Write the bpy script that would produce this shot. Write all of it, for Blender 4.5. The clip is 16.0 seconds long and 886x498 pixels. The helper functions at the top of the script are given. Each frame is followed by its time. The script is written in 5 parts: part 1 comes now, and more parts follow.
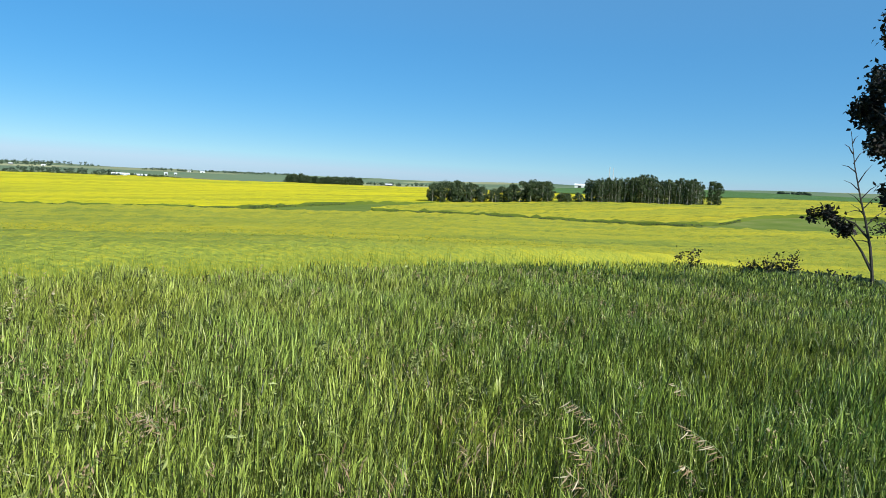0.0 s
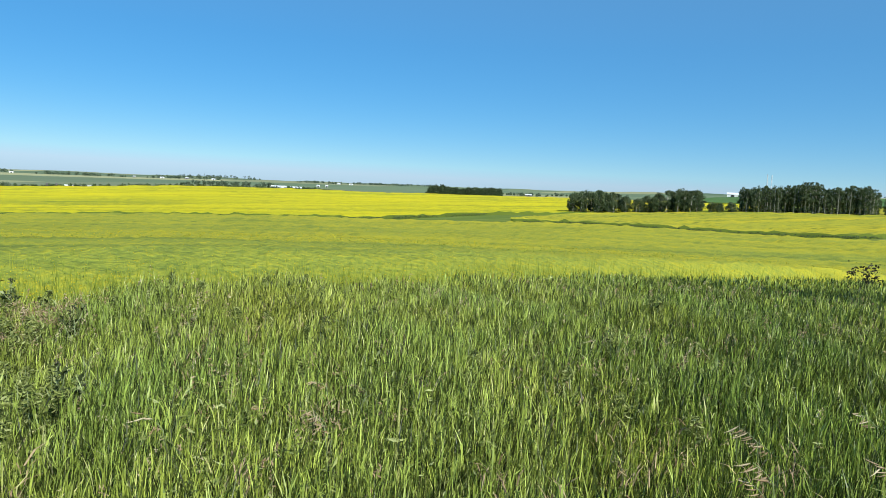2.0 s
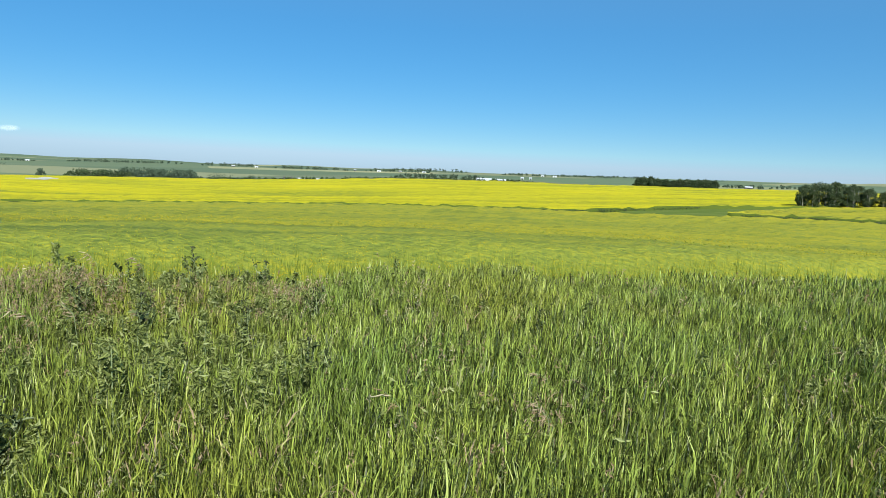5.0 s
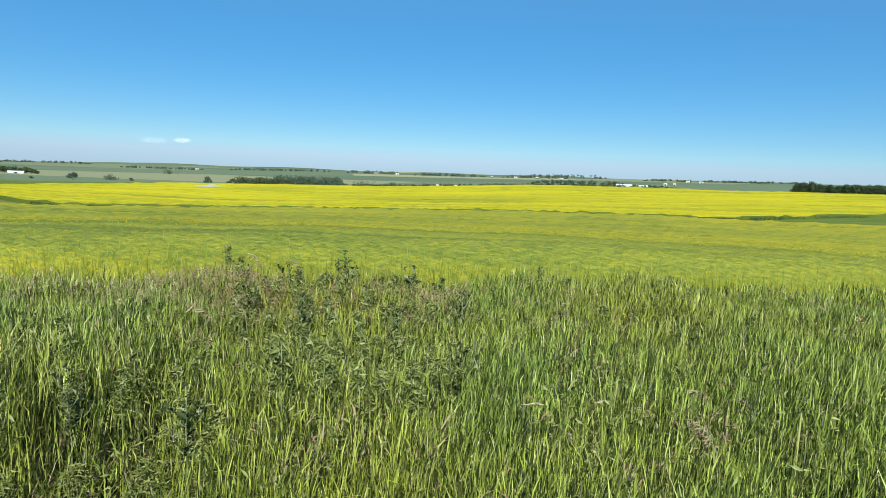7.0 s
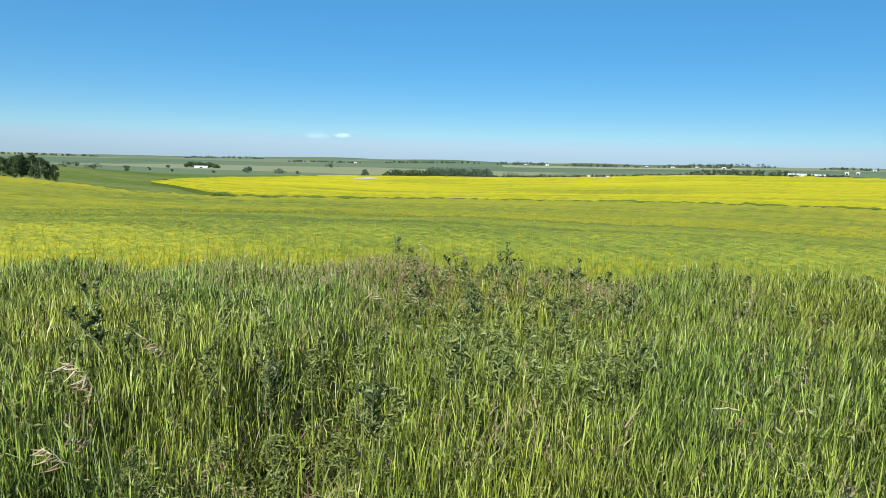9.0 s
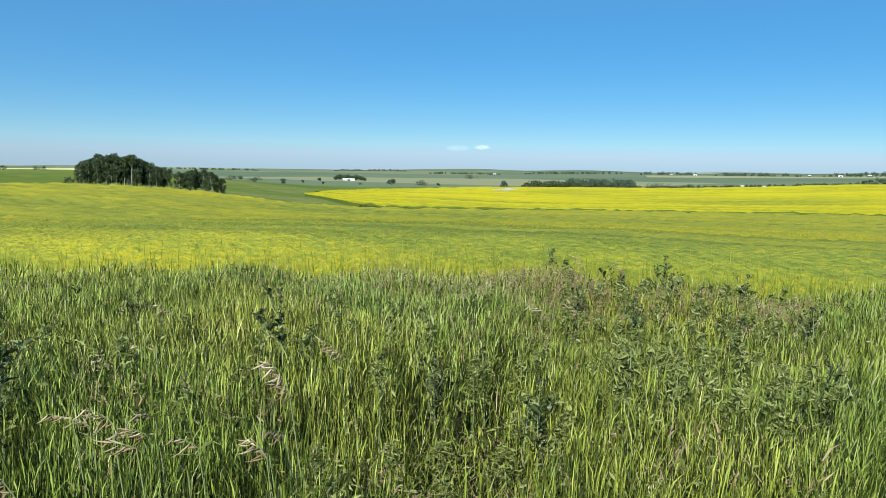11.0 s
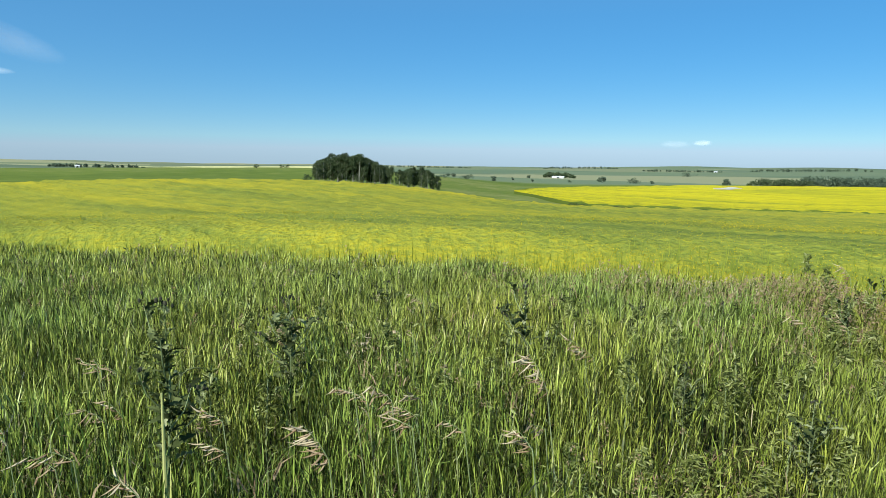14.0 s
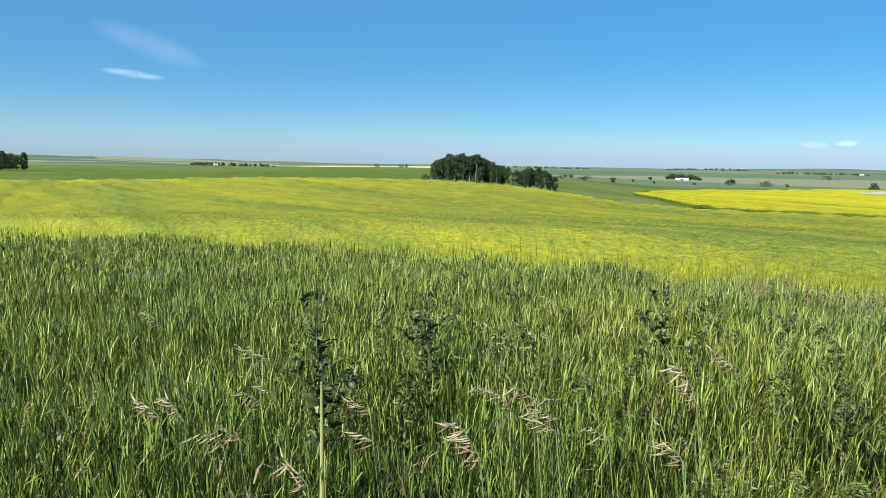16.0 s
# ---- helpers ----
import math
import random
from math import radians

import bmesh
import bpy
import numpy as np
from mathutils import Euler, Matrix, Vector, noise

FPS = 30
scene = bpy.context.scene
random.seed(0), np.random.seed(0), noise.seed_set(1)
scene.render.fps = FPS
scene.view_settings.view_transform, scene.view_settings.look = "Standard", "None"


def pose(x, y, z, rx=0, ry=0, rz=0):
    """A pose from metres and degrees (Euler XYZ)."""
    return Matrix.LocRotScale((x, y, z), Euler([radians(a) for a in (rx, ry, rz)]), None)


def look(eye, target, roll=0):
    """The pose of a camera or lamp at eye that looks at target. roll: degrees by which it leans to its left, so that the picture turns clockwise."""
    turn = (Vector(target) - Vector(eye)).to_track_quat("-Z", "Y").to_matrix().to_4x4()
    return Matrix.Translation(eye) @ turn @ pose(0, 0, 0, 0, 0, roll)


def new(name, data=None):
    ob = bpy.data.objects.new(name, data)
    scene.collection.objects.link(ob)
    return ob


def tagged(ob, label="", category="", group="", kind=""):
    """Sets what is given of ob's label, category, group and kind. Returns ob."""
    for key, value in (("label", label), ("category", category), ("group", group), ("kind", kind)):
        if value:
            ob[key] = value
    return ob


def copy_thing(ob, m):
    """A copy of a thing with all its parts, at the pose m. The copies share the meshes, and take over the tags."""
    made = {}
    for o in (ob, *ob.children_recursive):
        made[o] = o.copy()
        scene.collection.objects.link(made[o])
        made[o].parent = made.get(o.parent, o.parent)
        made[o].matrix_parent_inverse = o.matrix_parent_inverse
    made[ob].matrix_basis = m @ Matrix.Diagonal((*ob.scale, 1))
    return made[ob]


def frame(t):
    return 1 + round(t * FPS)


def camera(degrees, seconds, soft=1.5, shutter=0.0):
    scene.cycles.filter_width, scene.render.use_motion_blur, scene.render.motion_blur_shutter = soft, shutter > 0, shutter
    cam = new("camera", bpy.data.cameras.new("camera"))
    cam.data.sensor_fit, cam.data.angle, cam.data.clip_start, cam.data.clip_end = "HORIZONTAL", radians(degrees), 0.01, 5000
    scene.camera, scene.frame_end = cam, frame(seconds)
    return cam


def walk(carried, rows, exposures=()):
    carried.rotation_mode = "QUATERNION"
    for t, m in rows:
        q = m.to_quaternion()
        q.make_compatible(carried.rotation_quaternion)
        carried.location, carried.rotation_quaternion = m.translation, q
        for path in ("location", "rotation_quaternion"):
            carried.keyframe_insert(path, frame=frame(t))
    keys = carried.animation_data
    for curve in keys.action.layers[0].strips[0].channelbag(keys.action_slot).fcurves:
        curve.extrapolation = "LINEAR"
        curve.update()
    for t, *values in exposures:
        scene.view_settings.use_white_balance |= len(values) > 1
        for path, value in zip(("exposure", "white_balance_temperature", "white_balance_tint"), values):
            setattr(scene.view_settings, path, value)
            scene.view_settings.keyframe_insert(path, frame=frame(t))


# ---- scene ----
EYE = 1.5
cam = camera(66.76, 16.0, soft=0.85)
ROWS = [
    (0.0, -0.000, -0.000, 0.00, -5.15, -3.14),
    (0.5, -0.020, -0.001, 3.54, -5.31, -3.26),
    (1.0, -0.038, -0.002, 6.58, -5.36, -3.46),
    (1.5, -0.052, -0.004, 8.97, -5.19, -3.13),
    (2.0, -0.068, -0.007, 11.82, -4.87, -2.75),
    (2.5, -0.086, -0.011, 15.07, -4.89, -2.62),
    (3.0, -0.102, -0.016, 17.92, -4.98, -2.69),
    (3.5, -0.122, -0.024, 21.75, -4.79, -2.92),
    (4.0, -0.135, -0.029, 24.06, -5.44, -3.01),
    (6.5, -0.206, -0.072, 37.74, -6.36, -2.08),
    (7.0, -0.223, -0.086, 40.53, -6.27, -2.29),
    (7.5, -0.243, -0.104, 43.53, -6.39, -2.22),
    (8.0, -0.267, -0.128, 46.85, -6.89, -2.00),
    (8.5, -0.293, -0.158, 50.34, -6.98, -1.57),
    (9.0, -0.313, -0.183, 53.14, -7.43, -1.66),
    (11.5, -0.394, -0.325, 67.58, -6.61, -1.20),
    (12.0, -0.405, -0.354, 70.30, -6.77, -1.43),
    (12.5, -0.417, -0.391, 73.77, -6.94, -1.21),
    (13.0, -0.426, -0.424, 76.78, -6.87, -1.04),
    (13.5, -0.433, -0.457, 79.78, -7.00, -0.98),
    (14.0, -0.437, -0.487, 82.44, -7.27, -0.92),
    (14.5, -0.440, -0.512, 84.59, -7.06, -1.05),
    (15.0, -0.442, -0.539, 87.04, -7.34, -0.96),
    (15.5, -0.443, -0.569, 89.68, -7.57, -1.20),
    (16.0, -0.442, -0.598, 92.26, -7.42, -1.22),
]
EXPOSURE = 0.71
walk(cam, [(t, pose(x, y, EYE, 90 + pitch, roll, yaw)) for t, x, y, yaw, pitch, roll in ROWS],
     exposures=[(t, EXPOSURE + stops, 6030, 4) for t, stops in ((0.0, 0.0), (3.5, -0.07), (7.0, -0.09), (9.0, -0.10), (12.5, -0.07), (14.0, -0.07), (15.5, -0.01), (16.0, -0.01))])

# ---- daylight ----
SUN_BEARING, SUN_HEIGHT = 225.0, 37.0          # degrees anticlockwise from +y, degrees above level
world = bpy.data.worlds.new("sky")
scene.world = world
world.use_nodes = True
wn = world.node_tree
wn.nodes.clear()
sky = wn.nodes.new("ShaderNodeTexSky")
sky.sky_type = "NISHITA"
sky.sun_disc = False
sky.sun_elevation, sky.sun_rotation = radians(SUN_HEIGHT), radians(-SUN_BEARING)
sky.altitude, sky.air_density, sky.dust_density, sky.ozone_density = 900, 1.0, 0.05, 5.0
bg = wn.nodes.new("ShaderNodeBackground")
bg.inputs["Strength"].default_value = 0.065
wo = wn.nodes.new("ShaderNodeOutputWorld")
tone = wn.nodes.new("ShaderNodeHueSaturation")
tone.inputs["Saturation"].default_value = 1.45
wn.links.new(sky.outputs[0], tone.inputs["Color"])
haze = wn.nodes.new("ShaderNodeMix")
haze.data_type = "RGBA"
haze.inputs[0].default_value = 0.42
haze.inputs[7].default_value = (2.75, 5.2, 8.0, 1)
wn.links.new(tone.outputs[0], haze.inputs[6])
split = wn.nodes.new("ShaderNodeSeparateColor")
join = wn.nodes.new("ShaderNodeCombineColor")
wn.links.new(haze.outputs[2], split.inputs[0])
for k, share in ((0, 0.67), (1, 0.85)):          # clear summer air: red and green never rise over these shares of blue
    mul = wn.nodes.new("ShaderNodeMath")
    mul.operation = "MULTIPLY"
    mul.inputs[1].default_value = share
    low = wn.nodes.new("ShaderNodeMath")
    low.operation = "MINIMUM"
    wn.links.new(split.outputs[2], mul.inputs[0])
    wn.links.new(mul.outputs[0], low.inputs[0])
    wn.links.new(split.outputs[k], low.inputs[1])
    wn.links.new(low.outputs[0], join.inputs[k])
wn.links.new(split.outputs[2], join.inputs[2])
wn.links.new(join.outputs[0], bg.inputs["Color"])
wn.links.new(bg.outputs[0], wo.inputs["Surface"])
lamp = bpy.data.lights.new("sun", "SUN")
lamp.energy, lamp.angle, lamp.color = 4.8, radians(0.53), (1.0, 0.95, 0.86)
sun = new("sun", lamp)
a, e = radians(SUN_BEARING), radians(SUN_HEIGHT)
sun.matrix_world = look((-60 * math.sin(a) * math.cos(e), 60 * math.cos(a) * math.cos(e), 60 * math.sin(e)), (0, 0, 0))


# ---- materials ----
class Nodes:
    """A short way to wire a node material."""

    def __init__(self, name):
        self.mat = bpy.data.materials.new(name)
        self.mat.use_nodes = True
        self.tree = self.mat.node_tree
        self.tree.nodes.clear()
        self.out = self.tree.nodes.new("ShaderNodeOutputMaterial")

    def add(self, kind, settings=(), **values):
        n = self.tree.nodes.new(kind)
        for k, v in dict(settings).items():
            setattr(n, k, v)
        for k, v in values.items():
            socket = n.inputs[int(k[1:])] if k[0] == "i" and k[1:].isdigit() else n.inputs[k.replace("_", " ")]
            if hasattr(v, "is_output"):
                self.tree.links.new(v, socket)
            else:
                socket.default_value = v
        return n

    def noise(self, scale, detail=3.0, vector=None, rough=0.55):
        n = self.add("ShaderNodeTexNoise", Scale=scale, Detail=detail, Roughness=rough)
        if vector is not None:
            self.tree.links.new(vector, n.inputs["Vector"])
        return n.outputs[0]

    def ramp(self, fac, stops):
        n = self.add("ShaderNodeValToRGB", Fac=fac)
        el = n.color_ramp.elements
        while len(el) < len(stops):
            el.new(0.5)
        for e_, (p, c) in zip(el, stops):
            e_.position, e_.color = p, (*c, 1) if len(c) == 3 else c
        return n.outputs[0]

    def mix(self, fac, a_, b_, mode="MIX"):
        n = self.add("ShaderNodeMix", dict(data_type="RGBA", blend_type=mode))
        for i, v in ((0, fac), (6, a_), (7, b_)):
            if hasattr(v, "is_output"):
                self.tree.links.new(v, n.inputs[i])
            else:
                n.inputs[i].default_value = v if i == 0 else (*v, 1)
        return n.outputs[2]

    def math(self, op, a_, b_=0.0):
        n = self.add("ShaderNodeMath", dict(operation=op))
        for i, v in ((0, a_), (1, b_)):
            if hasattr(v, "is_output"):
                self.tree.links.new(v, n.inputs[i])
            else:
                n.inputs[i].default_value = v
        return n.outputs[0]

    def place(self, scale=(1, 1, 1)):
        geo = self.add("ShaderNodeNewGeometry")
        m = self.add("ShaderNodeMapping", Scale=scale)
        self.tree.links.new(geo.outputs["Position"], m.inputs["Vector"])
        return m.outputs[0]

    def finish(self, color, rough=0.7, bump=None, strength=0.4, distance=0.05, leaf=0.0, spec=0.3):
        p = self.add("ShaderNodeBsdfPrincipled", Roughness=rough)
        p.inputs["Specular IOR Level"].default_value = spec
        self.tree.links.new(color, p.inputs["Base Color"]) if hasattr(color, "is_output") else setattr(p.inputs["Base Color"], "default_value", (*color, 1))
        if bump is not None:
            b = self.add("ShaderNodeBump", Strength=strength, Distance=distance, Height=bump)
            self.tree.links.new(b.outputs[0], p.inputs["Normal"])
        end = p.outputs[0]
        if leaf:
            t = self.add("ShaderNodeBsdfTranslucent")
            self.tree.links.new(color, t.inputs["Color"]) if hasattr(color, "is_output") else setattr(t.inputs["Color"], "default_value", (*color, 1))
            end = self.add("ShaderNodeMixShader", i0=leaf, i1=end, i2=t.outputs[0]).outputs[0]
        self.tree.links.new(end, self.out.inputs["Surface"])
        return self.mat


def island(n):
    return n.math("FRACT", n.math("ADD", n.add("ShaderNodeNewGeometry").outputs["Random Per Island"], n.add("ShaderNodeObjectInfo").outputs["Random"]))


def leafy(name, stops, leaf=0.3, rough=0.55, patch=None, scale=0.7, spec=0.15):
    """Foliage of many small pieces: each piece takes its own tone, and broad patches shift it."""
    n = Nodes(name)
    c = n.ramp(island(n), stops)
    if patch:
        c = n.mix(n.ramp(n.noise(scale, 2.0, n.place()), [(0.42, (0, 0, 0)), (0.62, (1, 1, 1))]), c, patch, "MULTIPLY")
    return n.finish(c, rough, leaf=leaf, spec=spec)


def grass_material(name, tones):
    """Grass blades: each its own tone, tufts lighter and darker, broad drifts of bluer and yellower growth."""
    n = Nodes(name)
    c = n.ramp(island(n), tones)
    drift = n.noise(0.55, 3.0, n.place((1, 1, 0)))
    c = n.mix(1.0, c, n.ramp(drift, [(0.36, (0.80, 0.90, 0.84)), (0.5, (0.93, 0.94, 0.82)), (0.64, (1.0, 0.93, 0.70))]), "MULTIPLY")
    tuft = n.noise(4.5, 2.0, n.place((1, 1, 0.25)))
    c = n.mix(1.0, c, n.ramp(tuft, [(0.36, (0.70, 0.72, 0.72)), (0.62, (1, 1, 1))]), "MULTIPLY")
    return n.finish(c, 0.45, leaf=0.10, spec=0.25)


# Near-black low ends of these ramps stand in for shaded gaps between blades.
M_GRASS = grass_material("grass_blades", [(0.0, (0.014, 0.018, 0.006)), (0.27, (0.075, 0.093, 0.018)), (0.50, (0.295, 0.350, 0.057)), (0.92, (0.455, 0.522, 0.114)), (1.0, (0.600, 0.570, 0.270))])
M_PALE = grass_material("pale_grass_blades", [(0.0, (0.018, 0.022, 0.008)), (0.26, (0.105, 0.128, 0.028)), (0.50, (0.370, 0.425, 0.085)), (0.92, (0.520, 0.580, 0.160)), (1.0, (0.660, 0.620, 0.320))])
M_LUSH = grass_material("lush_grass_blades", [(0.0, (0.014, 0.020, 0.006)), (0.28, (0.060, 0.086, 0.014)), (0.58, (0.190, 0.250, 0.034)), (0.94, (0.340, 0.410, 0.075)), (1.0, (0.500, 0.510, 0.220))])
M_DRY = leafy("dry_seed_head", [(0.0, (0.36, 0.275, 0.155)), (1.0, (0.58, 0.49, 0.32))], 0.25, 0.6)
M_RUSTY = leafy("rusty_seed_head", [(0.0, (0.24, 0.155, 0.080)), (1.0, (0.42, 0.32, 0.19))], 0.25, 0.6)
M_WEED = leafy("grey_green_weed", [(0.0, (0.040, 0.050, 0.014)), (0.36, (0.165, 0.192, 0.050)), (0.8, (0.300, 0.330, 0.100)), (1.0, (0.450, 0.470, 0.210))], 0.35, 0.75, spec=0.06)
M_THISTLE = leafy("thistle_leaves", [(0.0, (0.022, 0.030, 0.010)), (0.45, (0.075, 0.094, 0.030)), (0.8, (0.170, 0.194, 0.075)), (1.0, (0.340, 0.360, 0.190))], 0.2, 0.75, spec=0.06)
M_WEEDSTEM = leafy("weed_stem", [(0.0, (0.16, 0.20, 0.08)), (1.0, (0.26, 0.30, 0.14))], 0.0, 0.6)
M_BUD = leafy("weed_bud", [(0.0, (0.024, 0.030, 0.016)), (1.0, (0.070, 0.066, 0.042))], 0.1, 0.8)
M_CROPLEAF = leafy("crop_leaves", [(0.0, (0.185, 0.230, 0.030)), (0.6, (0.255, 0.300, 0.040)), (1.0, (0.390, 0.380, 0.045))], 0.4, 0.6)
M_FLOWER = leafy("crop_flowers", [(0.0, (0.41, 0.325, 0.010)), (1.0, (0.58, 0.455, 0.014))], 0.35, 0.6)
M_TREE = leafy("aspen_leaves", [(0.0, (0.024, 0.038, 0.014)), (0.55, (0.058, 0.084, 0.031)), (0.9, (0.120, 0.150, 0.070)), (1.0, (0.190, 0.210, 0.120))], 0.15, 0.5)
M_PINE = leafy("dark_tree_leaves", [(0.0, (0.028, 0.046, 0.018)), (1.0, (0.078, 0.105, 0.042))], 0.15, 0.55)
M_PURPLE = leafy("dark_purple_leaves", [(0.0, (0.010, 0.012, 0.009)), (0.7, (0.018, 0.021, 0.013)), (1.0, (0.034, 0.022, 0.022))], 0.08, 0.5)
# Far foliage: distance haze is mixed into the leaves' own greyed green.
M_HAZEWOOD = leafy("hazed_wood_leaves", [(0.0, (0.052, 0.076, 0.048)), (1.0, (0.105, 0.135, 0.086))], 0.1, 0.9, spec=0.03)


def bark(name, dark, pale):
    n = Nodes(name)
    v = n.place((6, 6, 1.5))
    f = n.noise(3.0, 5.0, v)
    return n.finish(n.ramp(f, [(0.35, dark), (0.6, pale)]), 0.85, f, 0.5, 0.03)


M_ASPENBARK = bark("aspen_bark", (0.12, 0.11, 0.09), (0.42, 0.40, 0.34))
M_DARKBARK = bark("dark_bark", (0.020, 0.017, 0.014), (0.055, 0.047, 0.040))


def ground_material():
    n = Nodes("field_ground")
    near = n.ramp(n.noise(2.2, 5.0, n.place()), [(0.3, (0.018, 0.022, 0.009)), (0.7, (0.046, 0.050, 0.020))])
    near = n.mix(n.ramp(n.noise(55.0, 4.0, n.place((1, 2.5, 1)), 0.7), [(0.50, (0, 0, 0)), (0.64, (0.8, 0.8, 0.8))]), near, (0.140, 0.115, 0.062))
    broad = n.noise(0.006, 3.0, n.place((1, 1, 0)))
    fine = n.noise(0.11, 6.0, n.place((1, 1, 0)))
    pasture = n.ramp(n.mix(0.45, broad, fine), [(0.36, (0.085, 0.122, 0.018)), (0.50, (0.125, 0.160, 0.028)), (0.64, (0.200, 0.205, 0.066))])
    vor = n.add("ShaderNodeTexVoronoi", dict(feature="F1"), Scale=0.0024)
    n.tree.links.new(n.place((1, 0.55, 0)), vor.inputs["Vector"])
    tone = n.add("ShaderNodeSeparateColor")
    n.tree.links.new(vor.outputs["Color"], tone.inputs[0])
    # Distant fields: greyed blue-greens that carry some aerial haze in their colour.
    hazed_plots = n.ramp(tone.outputs[0], [(0.0, (0.110, 0.155, 0.105)), (0.30, (0.160, 0.195, 0.125)), (0.5, (0.088, 0.125, 0.095)), (0.68, (0.220, 0.225, 0.140)), (0.84, (0.38, 0.35, 0.20)), (0.9, (0.13, 0.175, 0.110)), (1.0, (0.19, 0.21, 0.13))])
    hazed_plots = n.mix(0.22, hazed_plots, pasture)
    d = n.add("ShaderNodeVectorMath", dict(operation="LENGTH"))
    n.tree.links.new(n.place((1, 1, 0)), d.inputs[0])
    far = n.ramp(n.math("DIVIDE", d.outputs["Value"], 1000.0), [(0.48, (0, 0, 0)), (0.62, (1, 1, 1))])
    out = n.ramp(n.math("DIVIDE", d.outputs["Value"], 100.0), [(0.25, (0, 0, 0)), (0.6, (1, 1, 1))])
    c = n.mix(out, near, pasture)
    c = n.mix(far, c, hazed_plots)
    return n.finish(c, 0.95, fine, 0.4, 0.5, spec=0.04)


def crop_material(name, yellow, seed, stops, sway=0.75, furrows=0.4):
    """Flowering crop seen from above and from the side: flower heads over green stems, in drifts and drill rows."""
    n = Nodes(name)
    turn = n.add("ShaderNodeMapping", Rotation=(0, 0, radians(-34)))
    n.tree.links.new(n.place((1, 1, 0)), turn.inputs["Vector"])
    along = n.add("ShaderNodeMapping", Scale=(0.035, 0.42, 0))
    n.tree.links.new(turn.outputs[0], along.inputs["Vector"])
    wide = n.add("ShaderNodeMapping", Scale=(0.008, 0.045, 0), Location=(seed * 900, 3, 0))
    n.tree.links.new(turn.outputs[0], wide.inputs["Vector"])
    speck = n.noise(9.0, 3.0, n.place((1, 1, 0.3)))
    clod = n.noise(1.1, 4.0, n.place((1, 1, 0)))
    row = n.noise(1.0, 4.0, along.outputs[0], 0.6)
    drift = n.noise(1.0, 4.0, wide.outputs[0], 0.6)
    band = n.add("ShaderNodeMapping", Scale=(0.012, 0.15, 0), Location=(seed * 500, 7, 0))
    n.tree.links.new(turn.outputs[0], band.inputs["Vector"])
    broad = n.noise(1.0, 4.0, band.outputs[0], 0.65)
    row = n.math("ADD", n.math("MULTIPLY", row, 0.5), n.math("ADD", n.math("MULTIPLY", n.math("SUBTRACT", broad, 0.5), 0.65), 0.25))
    v = n.math("ADD", n.math("ADD", n.math("MULTIPLY", speck, 0.38), n.math("MULTIPLY", clod, 0.12)),
               n.math("ADD", n.math("MULTIPLY", row, 0.55), n.math("MULTIPLY", n.math("SUBTRACT", drift, 0.5), sway)))
    d = n.add("ShaderNodeVectorMath", dict(operation="LENGTH"))
    n.tree.links.new(n.place((1, 1, 0)), d.inputs[0])
    zone = n.ramp(n.math("DIVIDE", d.outputs["Value"], 200.0), [(0.05, (0.43, 0.43, 0.43)), (0.15, (0.458, 0.458, 0.458)), (0.5, (0.460, 0.460, 0.460)), (0.62, (0.5, 0.5, 0.5))])
    v = n.math("ADD", v, n.math("SUBTRACT", zone, 0.5))
    c = n.ramp(n.math("ADD", v, yellow + 0.075), stops)
    furrow = n.add("ShaderNodeMapping", Scale=(0.07, 0.85, 0), Location=(seed * 300, 11, 0))
    n.tree.links.new(turn.outputs[0], furrow.inputs["Vector"])
    gap = n.ramp(n.noise(1.0, 3.0, furrow.outputs[0], 0.6), [(0.34, (furrows * 0.6, furrows * 0.6, furrows * 0.6)), (0.47, (0, 0, 0))])
    c = n.mix(gap, c, (0.070, 0.105, 0.018))
    swath = n.add("ShaderNodeMapping", Scale=(0.016, 0.24, 0), Location=(seed * 700, 5, 0))
    n.tree.links.new(turn.outputs[0], swath.inputs["Vector"])
    lane = n.ramp(n.noise(1.0, 5.0, swath.outputs[0], 0.68), [(0.36, (furrows, furrows, furrows)), (0.46, (0, 0, 0))])
    c = n.mix(lane, c, (0.085, 0.118, 0.020))
    return n.finish(c, 0.85, n.math("ADD", speck, clod), 0.45, 0.2, spec=0.06)


M_GROUND = ground_material()
GREENISH = [(0.40, (0.122, 0.158, 0.028)), (0.50, (0.215, 0.236, 0.032)), (0.60, (0.325, 0.302, 0.025)), (0.76, (0.490, 0.380, 0.016))]
GOLDEN = [(0.40, (0.120, 0.160, 0.018)), (0.54, (0.260, 0.270, 0.022)), (0.68, (0.415, 0.370, 0.012)), (0.84, (0.545, 0.455, 0.008))]
M_CROPSIDE = leafy("crop_stalks", [(0.0, (0.085, 0.115, 0.018)), (1.0, (0.120, 0.150, 0.026))], 0.0, 0.9, spec=0.03)
M_CROPNEAR = crop_material("crop_near", 0.0, 0.0, GREENISH, 0.28, 0.5)
M_CROPFAR = crop_material("crop_in_full_bloom", 0.130, 0.004, GOLDEN, 1.0, 0.45)
M_CROPRIGHT = crop_material("crop_part_bloom", 0.01, 0.009, GREENISH, 0.35, 0.8)


def plain(name, c1, c2, scale, rough=0.6):
    n = Nodes(name)
    f = n.noise(scale, 4.0, n.place())
    return n.finish(n.ramp(f, [(0.3, c1), (0.7, c2)]), rough, f, 0.2, 0.02)


